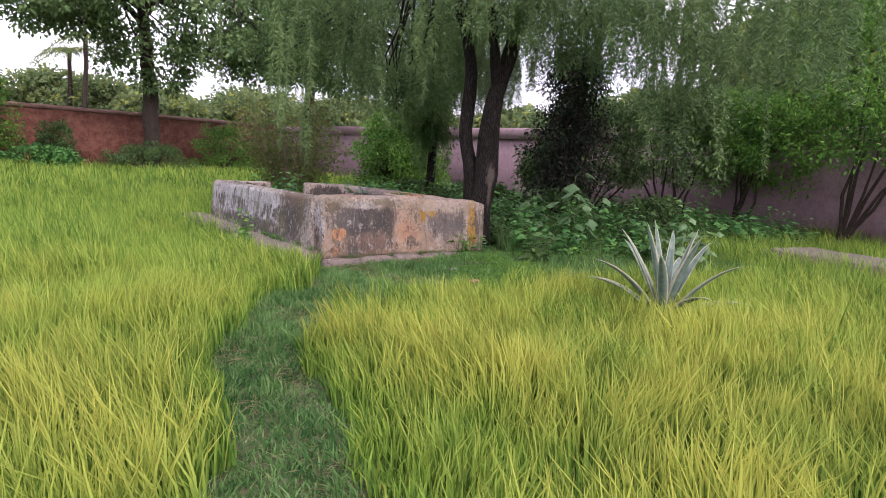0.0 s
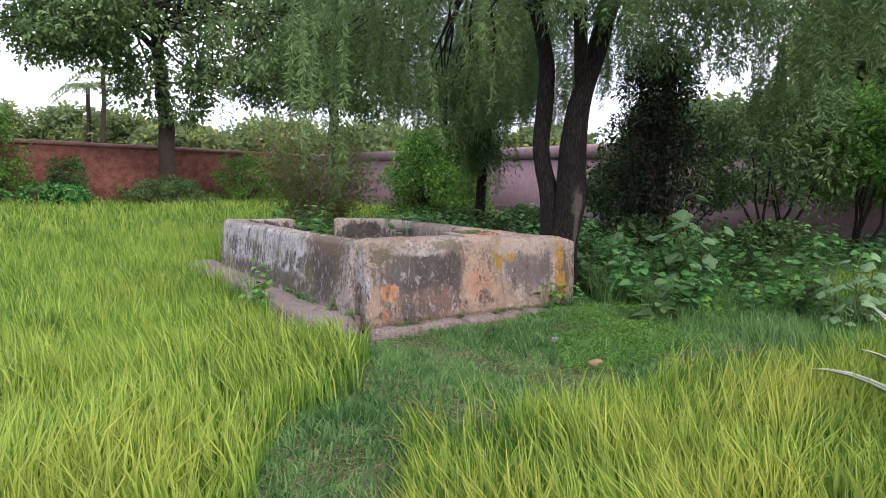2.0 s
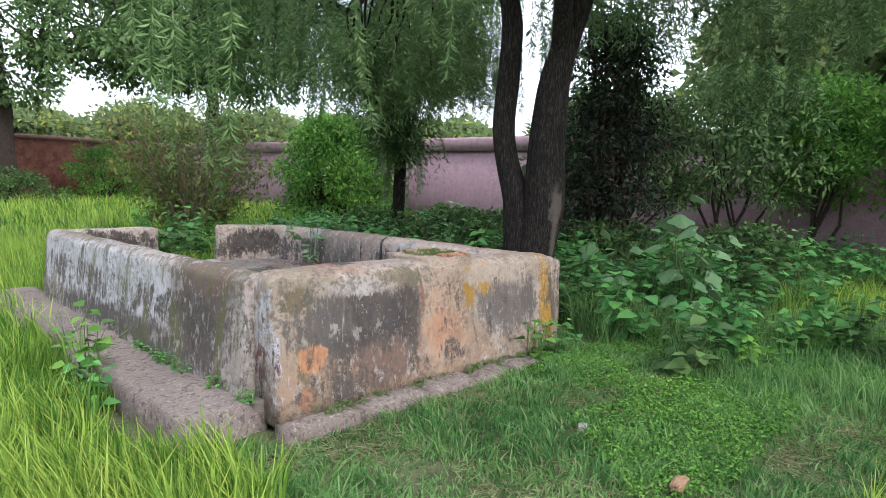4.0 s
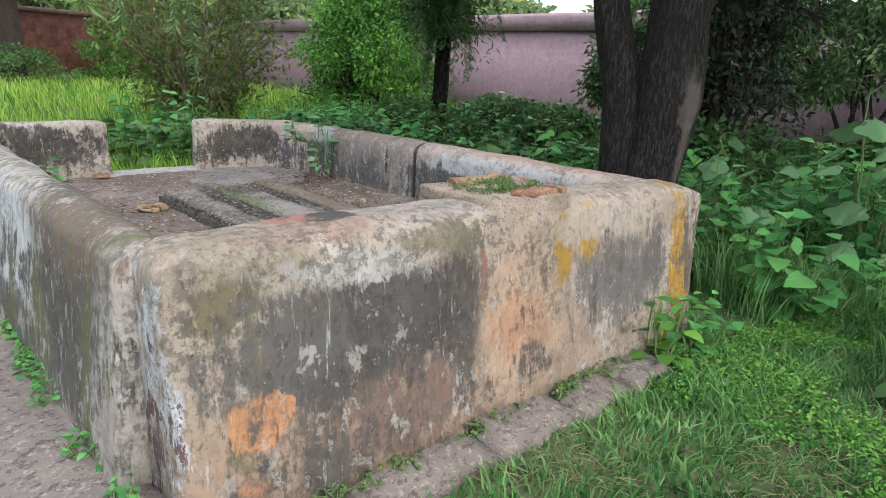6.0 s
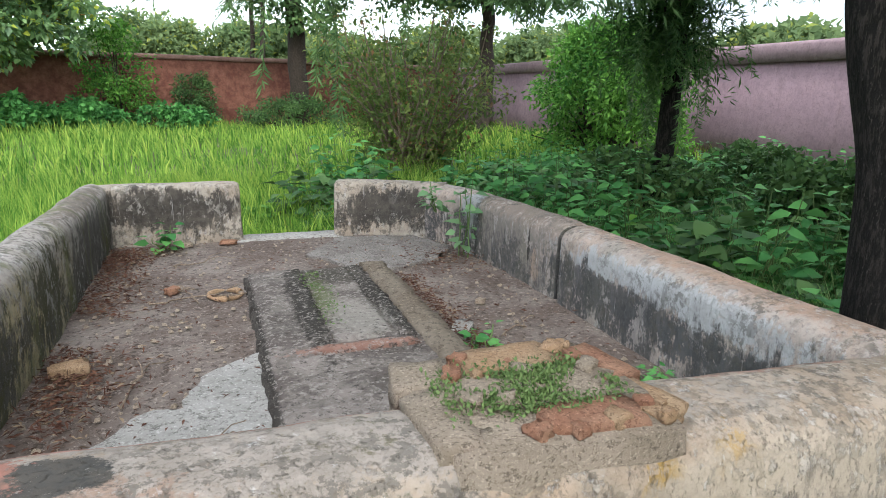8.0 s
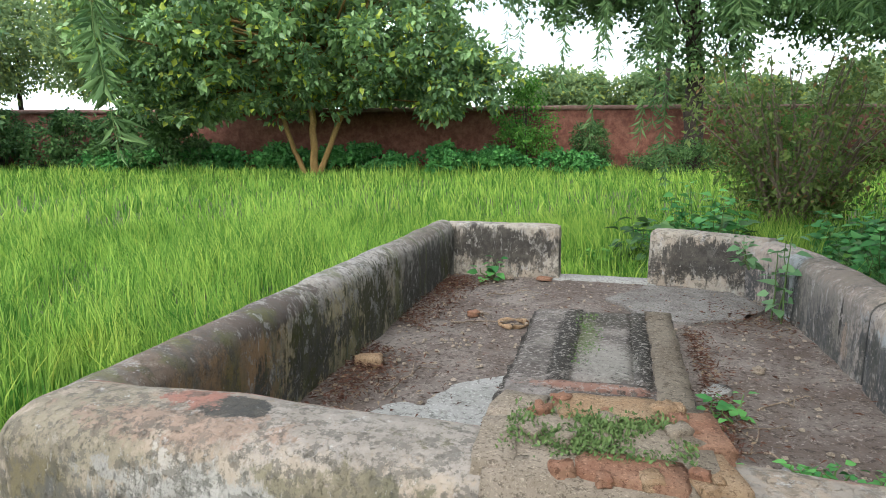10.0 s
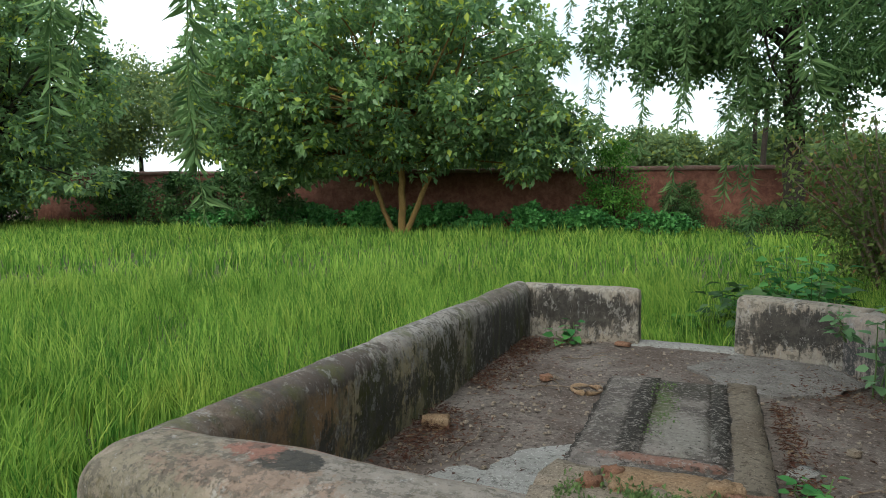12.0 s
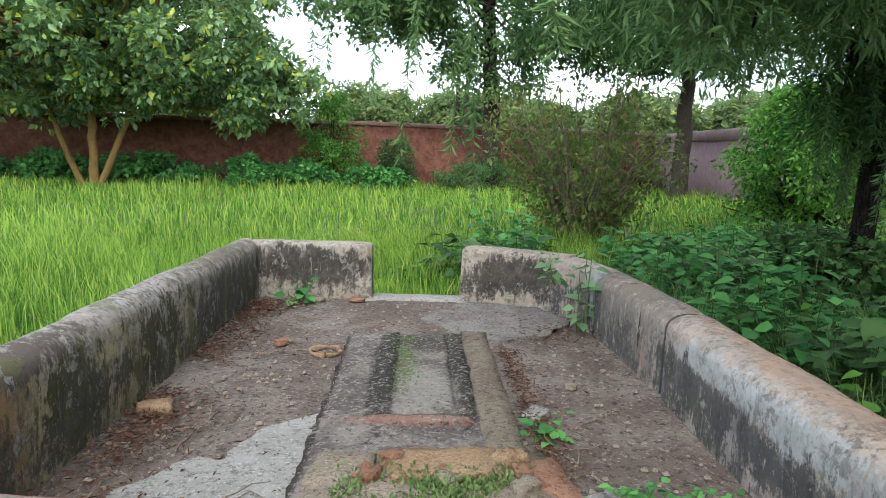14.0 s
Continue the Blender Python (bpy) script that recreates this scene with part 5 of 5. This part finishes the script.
for wx, wy, low in ((-1.94, 8.96, 1.5), (-1.99, 9.02, 1.9), (-2.25, 8.8, 1.75), (-2.3, 8.86, 2.0), (3.8, 8.9, 1.25), (3.0, 8.6, 1.7), (3.4, 9.3, 1.75), (2.6, 8.9, 2.0), (4.6, 9.6, 1.5), (-1.35, 11.0, 1.9), (-0.2, 10.4, 2.3), (-2.70, 12.90, 1.15), (-2.78, 12.95, 1.5), (-2.95, 12.75, 1.5), (-2.55, 13.1, 1.6), (-3.1, 12.5, 1.9), (-2.2, 13.2, 1.9), (-3.0, 12.4, 2.1)):
    tops.append((wx - TX, wy - TY, 4.4))
    lows.append(low)
strands(weeper, tops, lows)

# a second weeping tree further back
weeper_2 = limb_tree("weeping_tree", -0.35, 16.6, [([(0, 0, -0.1), (0.1, 0, 2), (0.0, 0.1, 4), (0.2, 0, 7.5)], 0.12, 0.06)], [(0, 0.1, 4), (0.1, 0, 5.5), (0.2, 0, 7)],
    [((0, 0, 5.0), (2.3, 2.3, 1.6), 120), ((0, 0, 2.7), (0.45, 0.45, 1.5), 45), ((-2.9, 0.5, 4.3), (1.8, 1.5, 1.3), 75)], (0.12, 0.024, 0.5, 170), (BARK_DARK, LEAF_DARK), "dark weeping tree standing in the undergrowth", 8)
tops2, lows2 = [], []
for i in range(320):
    a, q = rng.uniform(0, 2 * np.pi), 2.2 * math.sqrt(rng.random())
    tops2.append((q * math.cos(a), q * math.sin(a), rng.uniform(3.4, 4.8)))
    lows2.append(rng.uniform(0.9, 2.0) if q < 0.55 else rng.uniform(2.6, 3.4))
strands(weeper_2, tops2, lows2)

# the large broad-leaved trees along the red wall
limb_tree("broadleaf_tree", -23.0, 19.8,
    [([(0, 0, -0.1), (0.1, 0, 1.2), (0.05, 0, 2.6), (-0.6, 0.2, 4.5)], 0.17, 0.10), ([(0.1, 0.1, -0.1), (0.5, 0.4, 1.0), (1.0, 0.8, 2.4), (1.6, 1.2, 4.2)], 0.13, 0.08), ([(-0.2, -0.2, -0.1), (-0.6, -0.6, 1.2), (-0.9, -0.9, 2.6), (-1.6, -1.5, 4.4)], 0.11, 0.07)],
    [(-0.6, 0.2, 4.5), (1.6, 1.2, 4.2), (-1.6, -1.5, 4.4), (0, 0, 2.8)],
    [((0, 0, 6.4), (5.8, 6.8, 4.2), 640), ((-3.0, -4.0, 3.6), (2.5, 2.8, 1.7), 90), ((3.2, 4.2, 3.7), (2.6, 2.8, 1.4), 90), ((0.5, 0.2, 3.6), (3.0, 4.0, 0.7), 60), ((-2.2, -4.6, 6.0), (3.0, 3.2, 3.4), 160)],
    (0.27, 0.17, 0.54, 62, 1.6), (BARK_OCHRE, LEAF_BROAD), "spreading broad-leaved tree with ochre trunks before the wall")
limb_tree("broadleaf_tree", -33.0, 4.8, [([(0, 0, -0.1), (0.2, 0, 2), (0, 0.2, 5)], 0.3, 0.14)], [(0, 0.2, 5), (0.2, 0, 2.5), (0, 0, 3.5)],
    [((0, 0, 7.0), (4.6, 5.8, 5.4), 560), ((0, 0, 2.4), (4.4, 5.6, 1.3), 170), ((-1.5, -4.0, 8.6), (2.2, 2.6, 2.0), 60)],
    (0.27, 0.17, 0.54, 62, 1.6), (BARK_BROWN, LEAF_BROAD), "large round broad-leaved tree with low hanging crown")
# the tall tree before the red wall
limb_tree("tall_tree", -14.0, 31.2, [([(0, 0, -0.1), (0.1, 0, 3), (-0.2, 0, 6), (-0.6, 0, 10)], 0.40, 0.2), ([(-0.2, 0, 6.6), (-1.8, -0.6, 8.4), (-3.8, -1.2, 10.0)], 0.16, 0.07), ([(-0.2, 0, 7.4), (1.8, -0.8, 8.8), (3.6, -1.2, 10.2)], 0.16, 0.07)],
    [(-1.8, -0.6, 8.4), (1.8, -0.8, 8.8), (-0.4, 0, 8), (3.6, -1.2, 10.2), (-3.8, -1.2, 10.0)],
    [((0, -0.5, 10.5), (6.0, 6.0, 3.2), 150), ((-3.5, -2.0, 7.2), (2.6, 2.6, 1.3), 34), ((3.4, -1.5, 6.6), (3.0, 2.6, 1.7), 60), ((6.5, 1.5, 7.6), (3.4, 3.2, 3.0), 140), ((-1.5, -1.5, 6.2), (1.8, 1.8, 1.0), 30), ((-2.2, -4.2, 7.3), (3.4, 2.6, 1.5), 90), ((1.0, -1.0, 5.0), (2.4, 2.0, 1.2), 36)],
    (0.24, 0.14, 0.7, 60, 1.6), (BARK_BROWN, LEAF_WEEP), "tall dark-trunked tree with open crown before the red wall")

limb_tree("tall_tree", -6.8, 32.5, [([(0, 0, -0.1), (0.1, 0, 3), (-0.1, 0, 6), (0.3, 0, 10)], 0.30, 0.15), ([(0, 0, 4.6), (1.6, -0.6, 6.8), (2.8, -1.0, 9.0)], 0.15, 0.07)],
    [(-0.1, 0, 6), (1.6, -0.6, 6.8), (0.3, 0, 9), (0, 0, 4.8)],
    [((0, -0.3, 9.0), (4.6, 4.6, 3.8), 190), ((-1.5, -1.5, 5.4), (2.4, 2.0, 1.2), 55), ((2.2, -1.5, 5.2), (2.2, 2.0, 1.3), 45)],
    (0.22, 0.11, 0.65, 60, 1.4), (BARK_BROWN, LEAF_DARK), "tall dark tree near the corner of the walls")

# ---- shrubs ----
def shrub(x, y, w, h, mat, label, clumps, leaf=(0.09, 0.05), per=70, low=0.25, name="shrub", bark_mat=None, sprays=0, stems=99):
    root = thing(name, pose(x, y, 0), label, "shrub")
    sb = Build()
    c = []
    for i in range(clumps):
        a, t = rng.uniform(0, 2 * np.pi), rng.random() ** 0.8
        z = h * (low + (1 - low) * t)
        r = w * 0.5 * math.sqrt(rng.random()) * (1.0 - 0.65 * max(0, (t - 0.45) / 0.55) ** 1.5)
        c.append((r * math.cos(a), r * math.sin(a), z))
    if sprays:
        # open, vase-shaped: leafy sprays climb along leaning stems of uneven length
        c = []
        for i in range(sprays):
            a, lean, top = rng.uniform(0, 2 * np.pi), math.sqrt(rng.random()), rng.uniform(0.62, 1.12)
            for t in np.linspace(1.0, low + 0.1, clumps // sprays):
                r = w * 0.5 * lean * (0.25 + 0.75 * t) + rng.normal() * 0.08
                c.append((r * math.cos(a), r * math.sin(a), h * top * t * (1 - 0.18 * lean)))
        clumps = len(c)
    c = np.array(c)
    for q in c[::max(1, clumps // sprays)] if sprays else c[:min(stems, max(8, clumps // 4))]:
        a = rng.uniform(0, 2 * np.pi)
        tube(sb, bend((0.18 * math.cos(a), 0.18 * math.sin(a), -0.05), q, 7, 0.05, 0.05), np.linspace(0.026, 0.006, 7) * (1 + 0.15 * h), 5)
    tagged(put("bare_wood", sb.mesh("bare_wood"), bark_mat or BARK_BROWN, root), kind="stuff")
    v, f = leaf_cloud(c, rng.uniform(0.6, 1.2, clumps) * (0.11 * (w + h) * 0.55 + 0.06) * (0.55 if sprays else 1.0), per, leaf[0], leaf[1])
    v[:, 2] = np.maximum(v[:, 2], 0.02)
    put("foliage", mesh_of("foliage", v, f), mat, root)
    return root


shrub(-4.45, 19.0, 3.4, 2.75, LEAF_BUSH, "open olive-brown shrub with many bare stems", 300, (0.10, 0.05), 27, 0.14, bark_mat=TWIG, sprays=50)
shrub(2.8, 14.4, 1.7, 3.9, LEAF_SHADE, "tall purplish shrub behind the old tree, leaves coloured near black for shade", 130, (0.10, 0.045), 80, 0.12)
shrub(-1.65, 24.0, 3.5, 3.0, LEAF_BRIGHT, "dense bright green shrub near the pink wall", 210, (0.13, 0.06), 90, 0.1)
shrub(-13.6, 30.2, 4.2, 1.15, LEAF_DARK, "low dark shrub round the tall tree's foot", 60, (0.12, 0.06), 80, 0.05)
shrub(-17.6, 29.6, 1.9, 2.0, LEAF_DARK, "small dark round shrub against the red wall", 40, (0.12, 0.06), 90, 0.05)
shrub(-19.2, 27.4, 2.6, 3.6, LEAF_BRIGHT, "tall green shrub before the red wall", 60, (0.14, 0.08), 70, 0.05)
shrub(-11.6, 34.2, 3.6, 2.3, LEAF_BRIGHT, "green shrub near the corner of the walls", 60, (0.13, 0.07), 70, 0.05)
for x, y, w, h, mt in ((3.6, 16.4, 3.0, 3.2, LEAF_WEEP), (5.6, 15.6, 3.2, 3.4, LEAF_WEEP), (8.4, 13.2, 3.4, 5.2, LEAF_BRIGHT), (7.2, 15.6, 3.0, 3.4, LEAF_BRIGHT), (10.6, 10.9, 3.4, 5.0, LEAF_WEEP), (3.0, 17.4, 1.7, 1.9, LEAF_DARK)):
    shrub(x, y, w, h, mt, "tall dark green shrub with bare stems before the pink wall", 115, (0.12, 0.05), 85, 0.36, stems=7)
for x, y in ((4.4, 13.4), (2.6, 14.0), (1.2, 15.2), (-0.6, 16.6), (0.9, 18.5)):
    shrub(x, y, 1.9, 0.8, LEAF_DARK, "low leafy green shrub in the undergrowth", 40, (0.10, 0.07), 55, 0.1)
# creepers at the foot of the red wall
for i in range(17):
    t = i / 16
    x, y = -30.5 + t * 12.5, 13.8 + t * 13.4
    shrub(x + rng.normal() * 0.5, y + rng.normal() * 0.4, 2.6, rng.uniform(0.7, 1.1), LEAF_HERB, "low spreading creeper mound at the wall's foot", 26, (0.17, 0.13), 50, 0.2)
for x, y, w, h in ((-40, 1, 4, 2.2), (-46, -4, 4, 2.5), (-37.5, 5, 3.2, 1.7), (-28.0, 15.6, 3.6, 2.2), (-30.5, 14.6, 3.4, 2.6), (-32.5, 12.6, 3.4, 2.4), (-35.5, 10.2, 3.6, 2.6)):
    shrub(x, y, w, h, LEAF_DARK, "dark shrub beneath the large tree", 50, (0.2, 0.11), 70, 0.05)

# ---- beyond the walls ----
def far_tree(x, y, h, w, mat, label):
    root = thing("far_tree", pose(x, y, 0), label, "tree", "trees beyond the wall")
    tb = Build()
    tube(tb, bend((0, 0, -0.1), (rng.normal() * 0.4, 0, h * 0.6), 7, 0, 0.1), np.linspace(0.3, 0.12, 7), 7)
    put("trunk", tb.mesh("trunk"), BARK_BROWN, root)
    cnt = 130
    d = unit(rng.normal(size=(cnt, 3)))
    p = np.array([0, 0, h * 0.66]) + d * [w / 2, w / 2, h * 0.34] * (rng.random((cnt, 1)) ** 0.35)
    v, f = leaf_cloud(p, rng.uniform(0.6, 1.3, cnt) * w * 0.13, 110, 0.40, 0.26)
    put("crown", mesh_of("crown", v, f), mat, root)
    return root


for x, y, h, w in ((-52, 44, 7.5, 10), (-40, 52, 7.0, 9), (-33, 56, 6.4, 8), (-25, 50, 5.4, 7), (-20, 48, 4.6, 7), (-15, 52, 5.4, 8), (-8, 54, 5.6, 8), (-2, 46, 4.6, 6), (4, 40, 4.3, 6), (10, 32, 5.0, 6), (14, 24, 8.0, 8), (17, 18, 8.5, 8), (19, 11, 9, 8), (-60, 24, 10, 11), (-68, 8, 11, 12), (-78, -8, 11, 13), (-88, -24, 12, 13), (-76, -36, 11, 12), (-57, -50, 12, 13), (-44, 28, 8, 8), (-83, -16, 19, 15), (-90, -32, 17, 16), (-70, 14, 15, 14), (-56, 20, 13, 12)):
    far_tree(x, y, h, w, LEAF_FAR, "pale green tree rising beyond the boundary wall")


def palm(x, y, h):
    root = thing("palm", pose(x, y, 0), "far palm with a drooping crown beyond the wall", "palm", "palms beyond the wall")
    tb = Build()
    tube(tb, bend((0, 0, -0.1), (0.3, 0, h), 9, 0, 0.05), np.linspace(0.2, 0.13, 9), 7)
    put("trunk", tb.mesh("trunk"), BARK_BROWN, root)
    for i in range(16):
        a = i * 2 * np.pi / 16
        e = rng.uniform(-0.2, 0.9)
        n = 12
        t = np.linspace(0, 1, n)
        p = np.array([0.3, 0, h]) + np.stack([np.cos(a) * t * 2.3, np.sin(a) * t * 2.3, e * t * 1.6 - 1.5 * t ** 2], -1)
        at = np.repeat(p, 2, 0)
        side = np.array([-math.sin(a), math.cos(a), -0.5])
        w = np.where(np.arange(2 * n)[:, None] % 2, side, side * [-1, -1, 1]) + [math.cos(a) * 0.5, math.sin(a) * 0.5, 0]
        v, f = leaves(at, w, np.broadcast_to(UP, at.shape), 0.7, 0.08)
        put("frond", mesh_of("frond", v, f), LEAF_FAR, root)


palm(-24.5, 44.5, 8.2)
palm(-27.0, 47.0, 7.4)

# the far pink house at the end of the field
house = thing("house", pose(-72, -16, 0, 0, 0, 112), "low pink plastered house beyond the field", "house")


def box(bm, x0, x1, y0, y1, z0, z1, bev=0.02):
    r = bmesh.ops.create_cube(bm, size=1.0)
    for v in r["verts"]:
        v.co = Vector((x0 + (v.co.x + 0.5) * (x1 - x0), y0 + (v.co.y + 0.5) * (y1 - y0), z0 + (v.co.z + 0.5) * (z1 - z0)))
    return bm


HOUSE_PINK = plaster("house_pink", (0.56, 0.28, 0.25), (0.60, 0.33, 0.29), (0.3, 0.17, 0.15), -0.9, 0.2, (), band=(0, 0.4))
bm = bmesh.new()
for x0, x1, z0, z1 in ((-8, -3.2, 0, 3.6), (-3.2, -2.2, 0, 0.9), (-3.2, -2.2, 2.0, 3.6), (-2.2, 2.0, 0, 3.6), (2.0, 3.2, 2.2, 3.6), (3.2, 9, 0, 3.6)):
    box(bm, x0, x1, -0.15, 0.15, z0, z1)
box(bm, -8, 9, 4.9, 5.2, 0, 3.6)
box(bm, -8, -7.7, 0.15, 4.9, 0, 3.6)
box(bm, 8.7, 9, 0.15, 4.9, 0, 3.6)
part("wall", bm, HOUSE_PINK, house)
part("roof", box(bmesh.new(), -8.2, 9.2, -0.3, 5.4, 3.6, 3.8), COPING_PINK, house)
bm = bmesh.new()
for i in range(13):
    box(bm, -8 + i * 1.4, -7.85 + i * 1.4, -0.1, 0.05, 3.8, 4.35)
tagged(part("parapet_baluster", bm, CEMENT, house), kind="stuff")
part("parapet_rail", box(bmesh.new(), -8.1, 9.1, -0.14, 0.09, 4.35, 4.5), CEMENT, house)

# the low stone kerb of another grave among the plants
ob = put("grave_kerb", rough_slab(-1.5, 1.5, -0.65, 0.65, -0.1, 0.30, 0.08, 0.015, 0.02, seed=21), STONE)
ob.matrix_basis = pose(6.75, 9.75, 0, 0, 0, -62)
tagged(ob, "low weathered stone grave kerb among the plants", "grave kerb")


# ---- grass, nearest the walk the thickest ----
def blades(x, y, height, width, lean=0.35, wind=(-0.10, 0.0), tuft=0.22):
    n = len(x)
    a = rng.uniform(0, 2 * np.pi, n)
    h = height * rng.uniform(0.45, 1.2, n)
    face = np.stack([np.cos(a), np.sin(a), np.zeros(n)], -1)
    b = rng.uniform(0, 2 * np.pi, n)
    out = np.stack([np.cos(b), np.sin(b)], -1) * (lean * h * rng.random(n) ** 1.3)[:, None] + np.array(wind) * h[:, None]
    out += np.stack([wave(x, y, 1.1), wave(y + 3, x, 1.3)], -1) * (0.10 * h)[:, None]
    # tufts: the blades of one tuft lean one way and reach one height
    cx, cy = np.floor(x / 0.17 + 0.4 * np.sin(y * 5)), np.floor(y / 0.17 + 0.4 * np.sin(x * 5))
    key = np.abs(np.sin(cx * 127.1 + cy * 311.7) * 43758.5453) % 1.0
    turn = key * 2 * np.pi * 7
    out += np.stack([np.cos(turn), np.sin(turn)], -1) * (tuft * h)[:, None]
    h = h * (1 - tuft + 2 * tuft * ((key * 13.7) % 1.0))
    p = np.stack([x, y, ground_z(x, y) - 0.01], -1)
    w = (width * rng.uniform(0.7, 1.3, n))[:, None]
    o3 = np.concatenate([out, np.zeros((n, 1))], 1)
    mid = p + o3 * 0.32 + UP * (h * 0.58)[:, None]
    tip = p + o3 + UP * (h * rng.uniform(0.86, 1.0, n))[:, None]
    v = np.stack([p - face * w * 0.5, p + face * w * 0.5, mid + face * w * 0.42, mid - face * w * 0.42, tip], 1).reshape(-1, 3)
    k = np.arange(n)[:, None] * 5
    f = np.stack([k + [0, 1, 2], k + [0, 2, 3], k + [3, 2, 4]], 1).reshape(-1, 3)
    return v, f


def sow(n, x0, x1, y0, y1, test):
    x, y = rng.uniform(x0, x1, n), rng.uniform(y0, y1, n)
    k = test(x, y) & ~built(x, y)
    return x[k], y[k]


def within(x, y):
    """Inside the garden's walls."""
    def left(a, b):
        return (b[0] - a[0]) * (y - a[1]) - (b[1] - a[1]) * (x - a[0])
    return (left(RED_END, CORNER) < -1.0) & (left(CORNER, PINK_END) < -1.0)


def at_wall(x, y):
    """The strip along the enclosure where only short grass grows."""
    u, v = local_uv(x, y)
    return (u > 2.4) & (u < 3.9) & (v > -1.2) & (v < 3.0)


SEAM = np.array([(1.7, 8.4), (2.6, 8.0), (3.4, 8.2), (5.2, 9.6), (5.4, 12.2), (3.4, 11.6), (2.2, 10.6), (1.5, 9.9), (1.3, 9.3)])
WALK = np.array([(0, 0), (-0.45, 1.87), (-1, 3.7), (-1.2, 6.5), (-0.6, 8), (0.1, 8.8)])
shade_bed = np.array(BED_RIGHT)
x, y = sow(520000, -7, 7, -4.5, 11.0, lambda x, y: (line_dist(x, y, WALK) < 5.2 - 2.6 * rng.random(x.shape)) & ~bare(x, y) & ~at_wall(x, y) & ~in_poly(x, y, SEAM) & (wave(x, y, 3.7) + rng.normal(size=x.shape) * 0.7 > -0.85))
lu, lv = local_uv(x, y)
ledge_side = np.exp(-np.maximum(0, -0.6 - lu) / 0.45) * (lu < -0.3) * (lv > -0.2) * (lv < 5.2)
hh = 0.40 + 0.08 * wave(x, y, 1.9) + 0.05 * wave(x, y, 5.3) - 0.22 * ledge_side - 0.16 * np.exp(-np.maximum(0, line_dist(x, y, PATH_LINE) - 0.25) / 0.2)
near_v, near_f = blades(x, y, hh, 0.012, 0.5, tuft=0.15)
RUT = np.array([(-13, 11.4), (-9.8, 10.1), (-5.2, 9.0), (-3.4, 8.6)])


def rut(x, y):
    return 0.20 * np.exp(-(line_dist(x, y, RUT) / 0.22) ** 2)


x, y = sow(400000, -14, 12, -7, 20, lambda x, y: (line_dist(x, y, WALK) >= 2.4 + 2.4 * rng.random(x.shape)) & (line_dist(x, y, WALK) < 11) & ~bare(x, y) & ~in_poly(x, y, shade_bed) & within(x, y))
mid_v, mid_f = blades(x, y, 0.41 + 0.10 * wave(x, y, 1.3) + 0.04 * wave(x, y, 4.1) - rut(x, y), 0.011, 0.55)
x, y = sow(300000, -58, 14, -34, 40, lambda x, y: (line_dist(x, y, WALK) >= 10.5) & within(x, y) & ~in_poly(x, y, shade_bed) & ((x < 6) | (y > 0)) & ((y > -3) | (x < -8)))
far_v, far_f = blades(x, y, 0.42 + 0.12 * wave(x, y, 0.7), 0.030, 0.55)
gv = np.concatenate([near_v, mid_v, far_v])
gf = np.concatenate([near_f, mid_f + len(near_v), far_f + len(near_v) + len(mid_v)])
tagged(put("tall_grass", mesh_of("tall_grass", gv, gf), GRASS), "tall bright yellow-green grass covering the field", "grass", kind="stuff")

x, y = sow(400000, -4.5, 5.5, -2.5, 12.2, lambda x, y: bare(x, y) | at_wall(x, y) | ((line_dist(x, y, PATH_LINE) < 0.5) & (rng.random(x.shape) < 0.5)))
tv, tf = blades(x, y, 0.085 + 0.035 * wave(x, y, 2.7), 0.010, 1.4, (0, 0), 0.35)
tagged(put("short_grass", mesh_of("short_grass", tv, tf), TURF), "short trodden green grass of the footpath", "grass", kind="stuff")
n = 5200
x, y = sow(n * 12, -3, 4, -1, 10.5, lambda x, y: bare(x, y) & (wave(x, y, 2.9) > 0.1))
p = np.stack([x, y, ground_z(x, y) + rng.uniform(0.01, 0.04, len(x))], -1)
sv, sf = leaves(p, rng.normal(size=p.shape) * [1, 1, 0.1], rng.normal(size=p.shape) * 0.3 + UP, rng.uniform(0.05, 0.14, len(x)), 0.004)
tagged(put("cut_straw", mesh_of("cut_straw", sv, sf), STRAW), "pale cut straw lying on the footpath", "straw", kind="stuff")
x, y = sow(150000, -4, 8, 7.6, 21, lambda x, y: in_poly(x, y, shade_bed) | (in_poly(x, y, SEAM) & (wave(x, y, 3.1) + rng.normal(size=x.shape) * 0.5 > -0.2)))
uv, uf = blades(x, y, np.where(in_poly(x, y, SEAM), 0.26, 0.42) + 0.08 * wave(x, y, 2.4), 0.008, 0.7)
tagged(put("shade_grass", mesh_of("shade_grass", uv, uf), TURF), "loose green grass among the undergrowth herbs", "grass", kind="stuff")
x, y = sow(90000, 0.2, 4.6, 7.6, 11.6, lambda x, y: bare(x, y) & (wave(x, y, 2.2) + 0.5 * wave(x, y, 7.0) > -0.2))
p = np.stack([x, y, ground_z(x, y) + rng.uniform(0.02, 0.07, len(x))], -1)
cv, cf = leaves(p, rng.normal(size=p.shape) * [1, 1, 0.35], rng.normal(size=p.shape) * 0.35 + UP, rng.uniform(0.012, 0.032, len(x)), rng.uniform(0.01, 0.022, len(x)))
tagged(put("clover", mesh_of("clover", cv, cf), LEAF_BRIGHT), "low clover-like weeds in the short grass", "clover", kind="stuff")
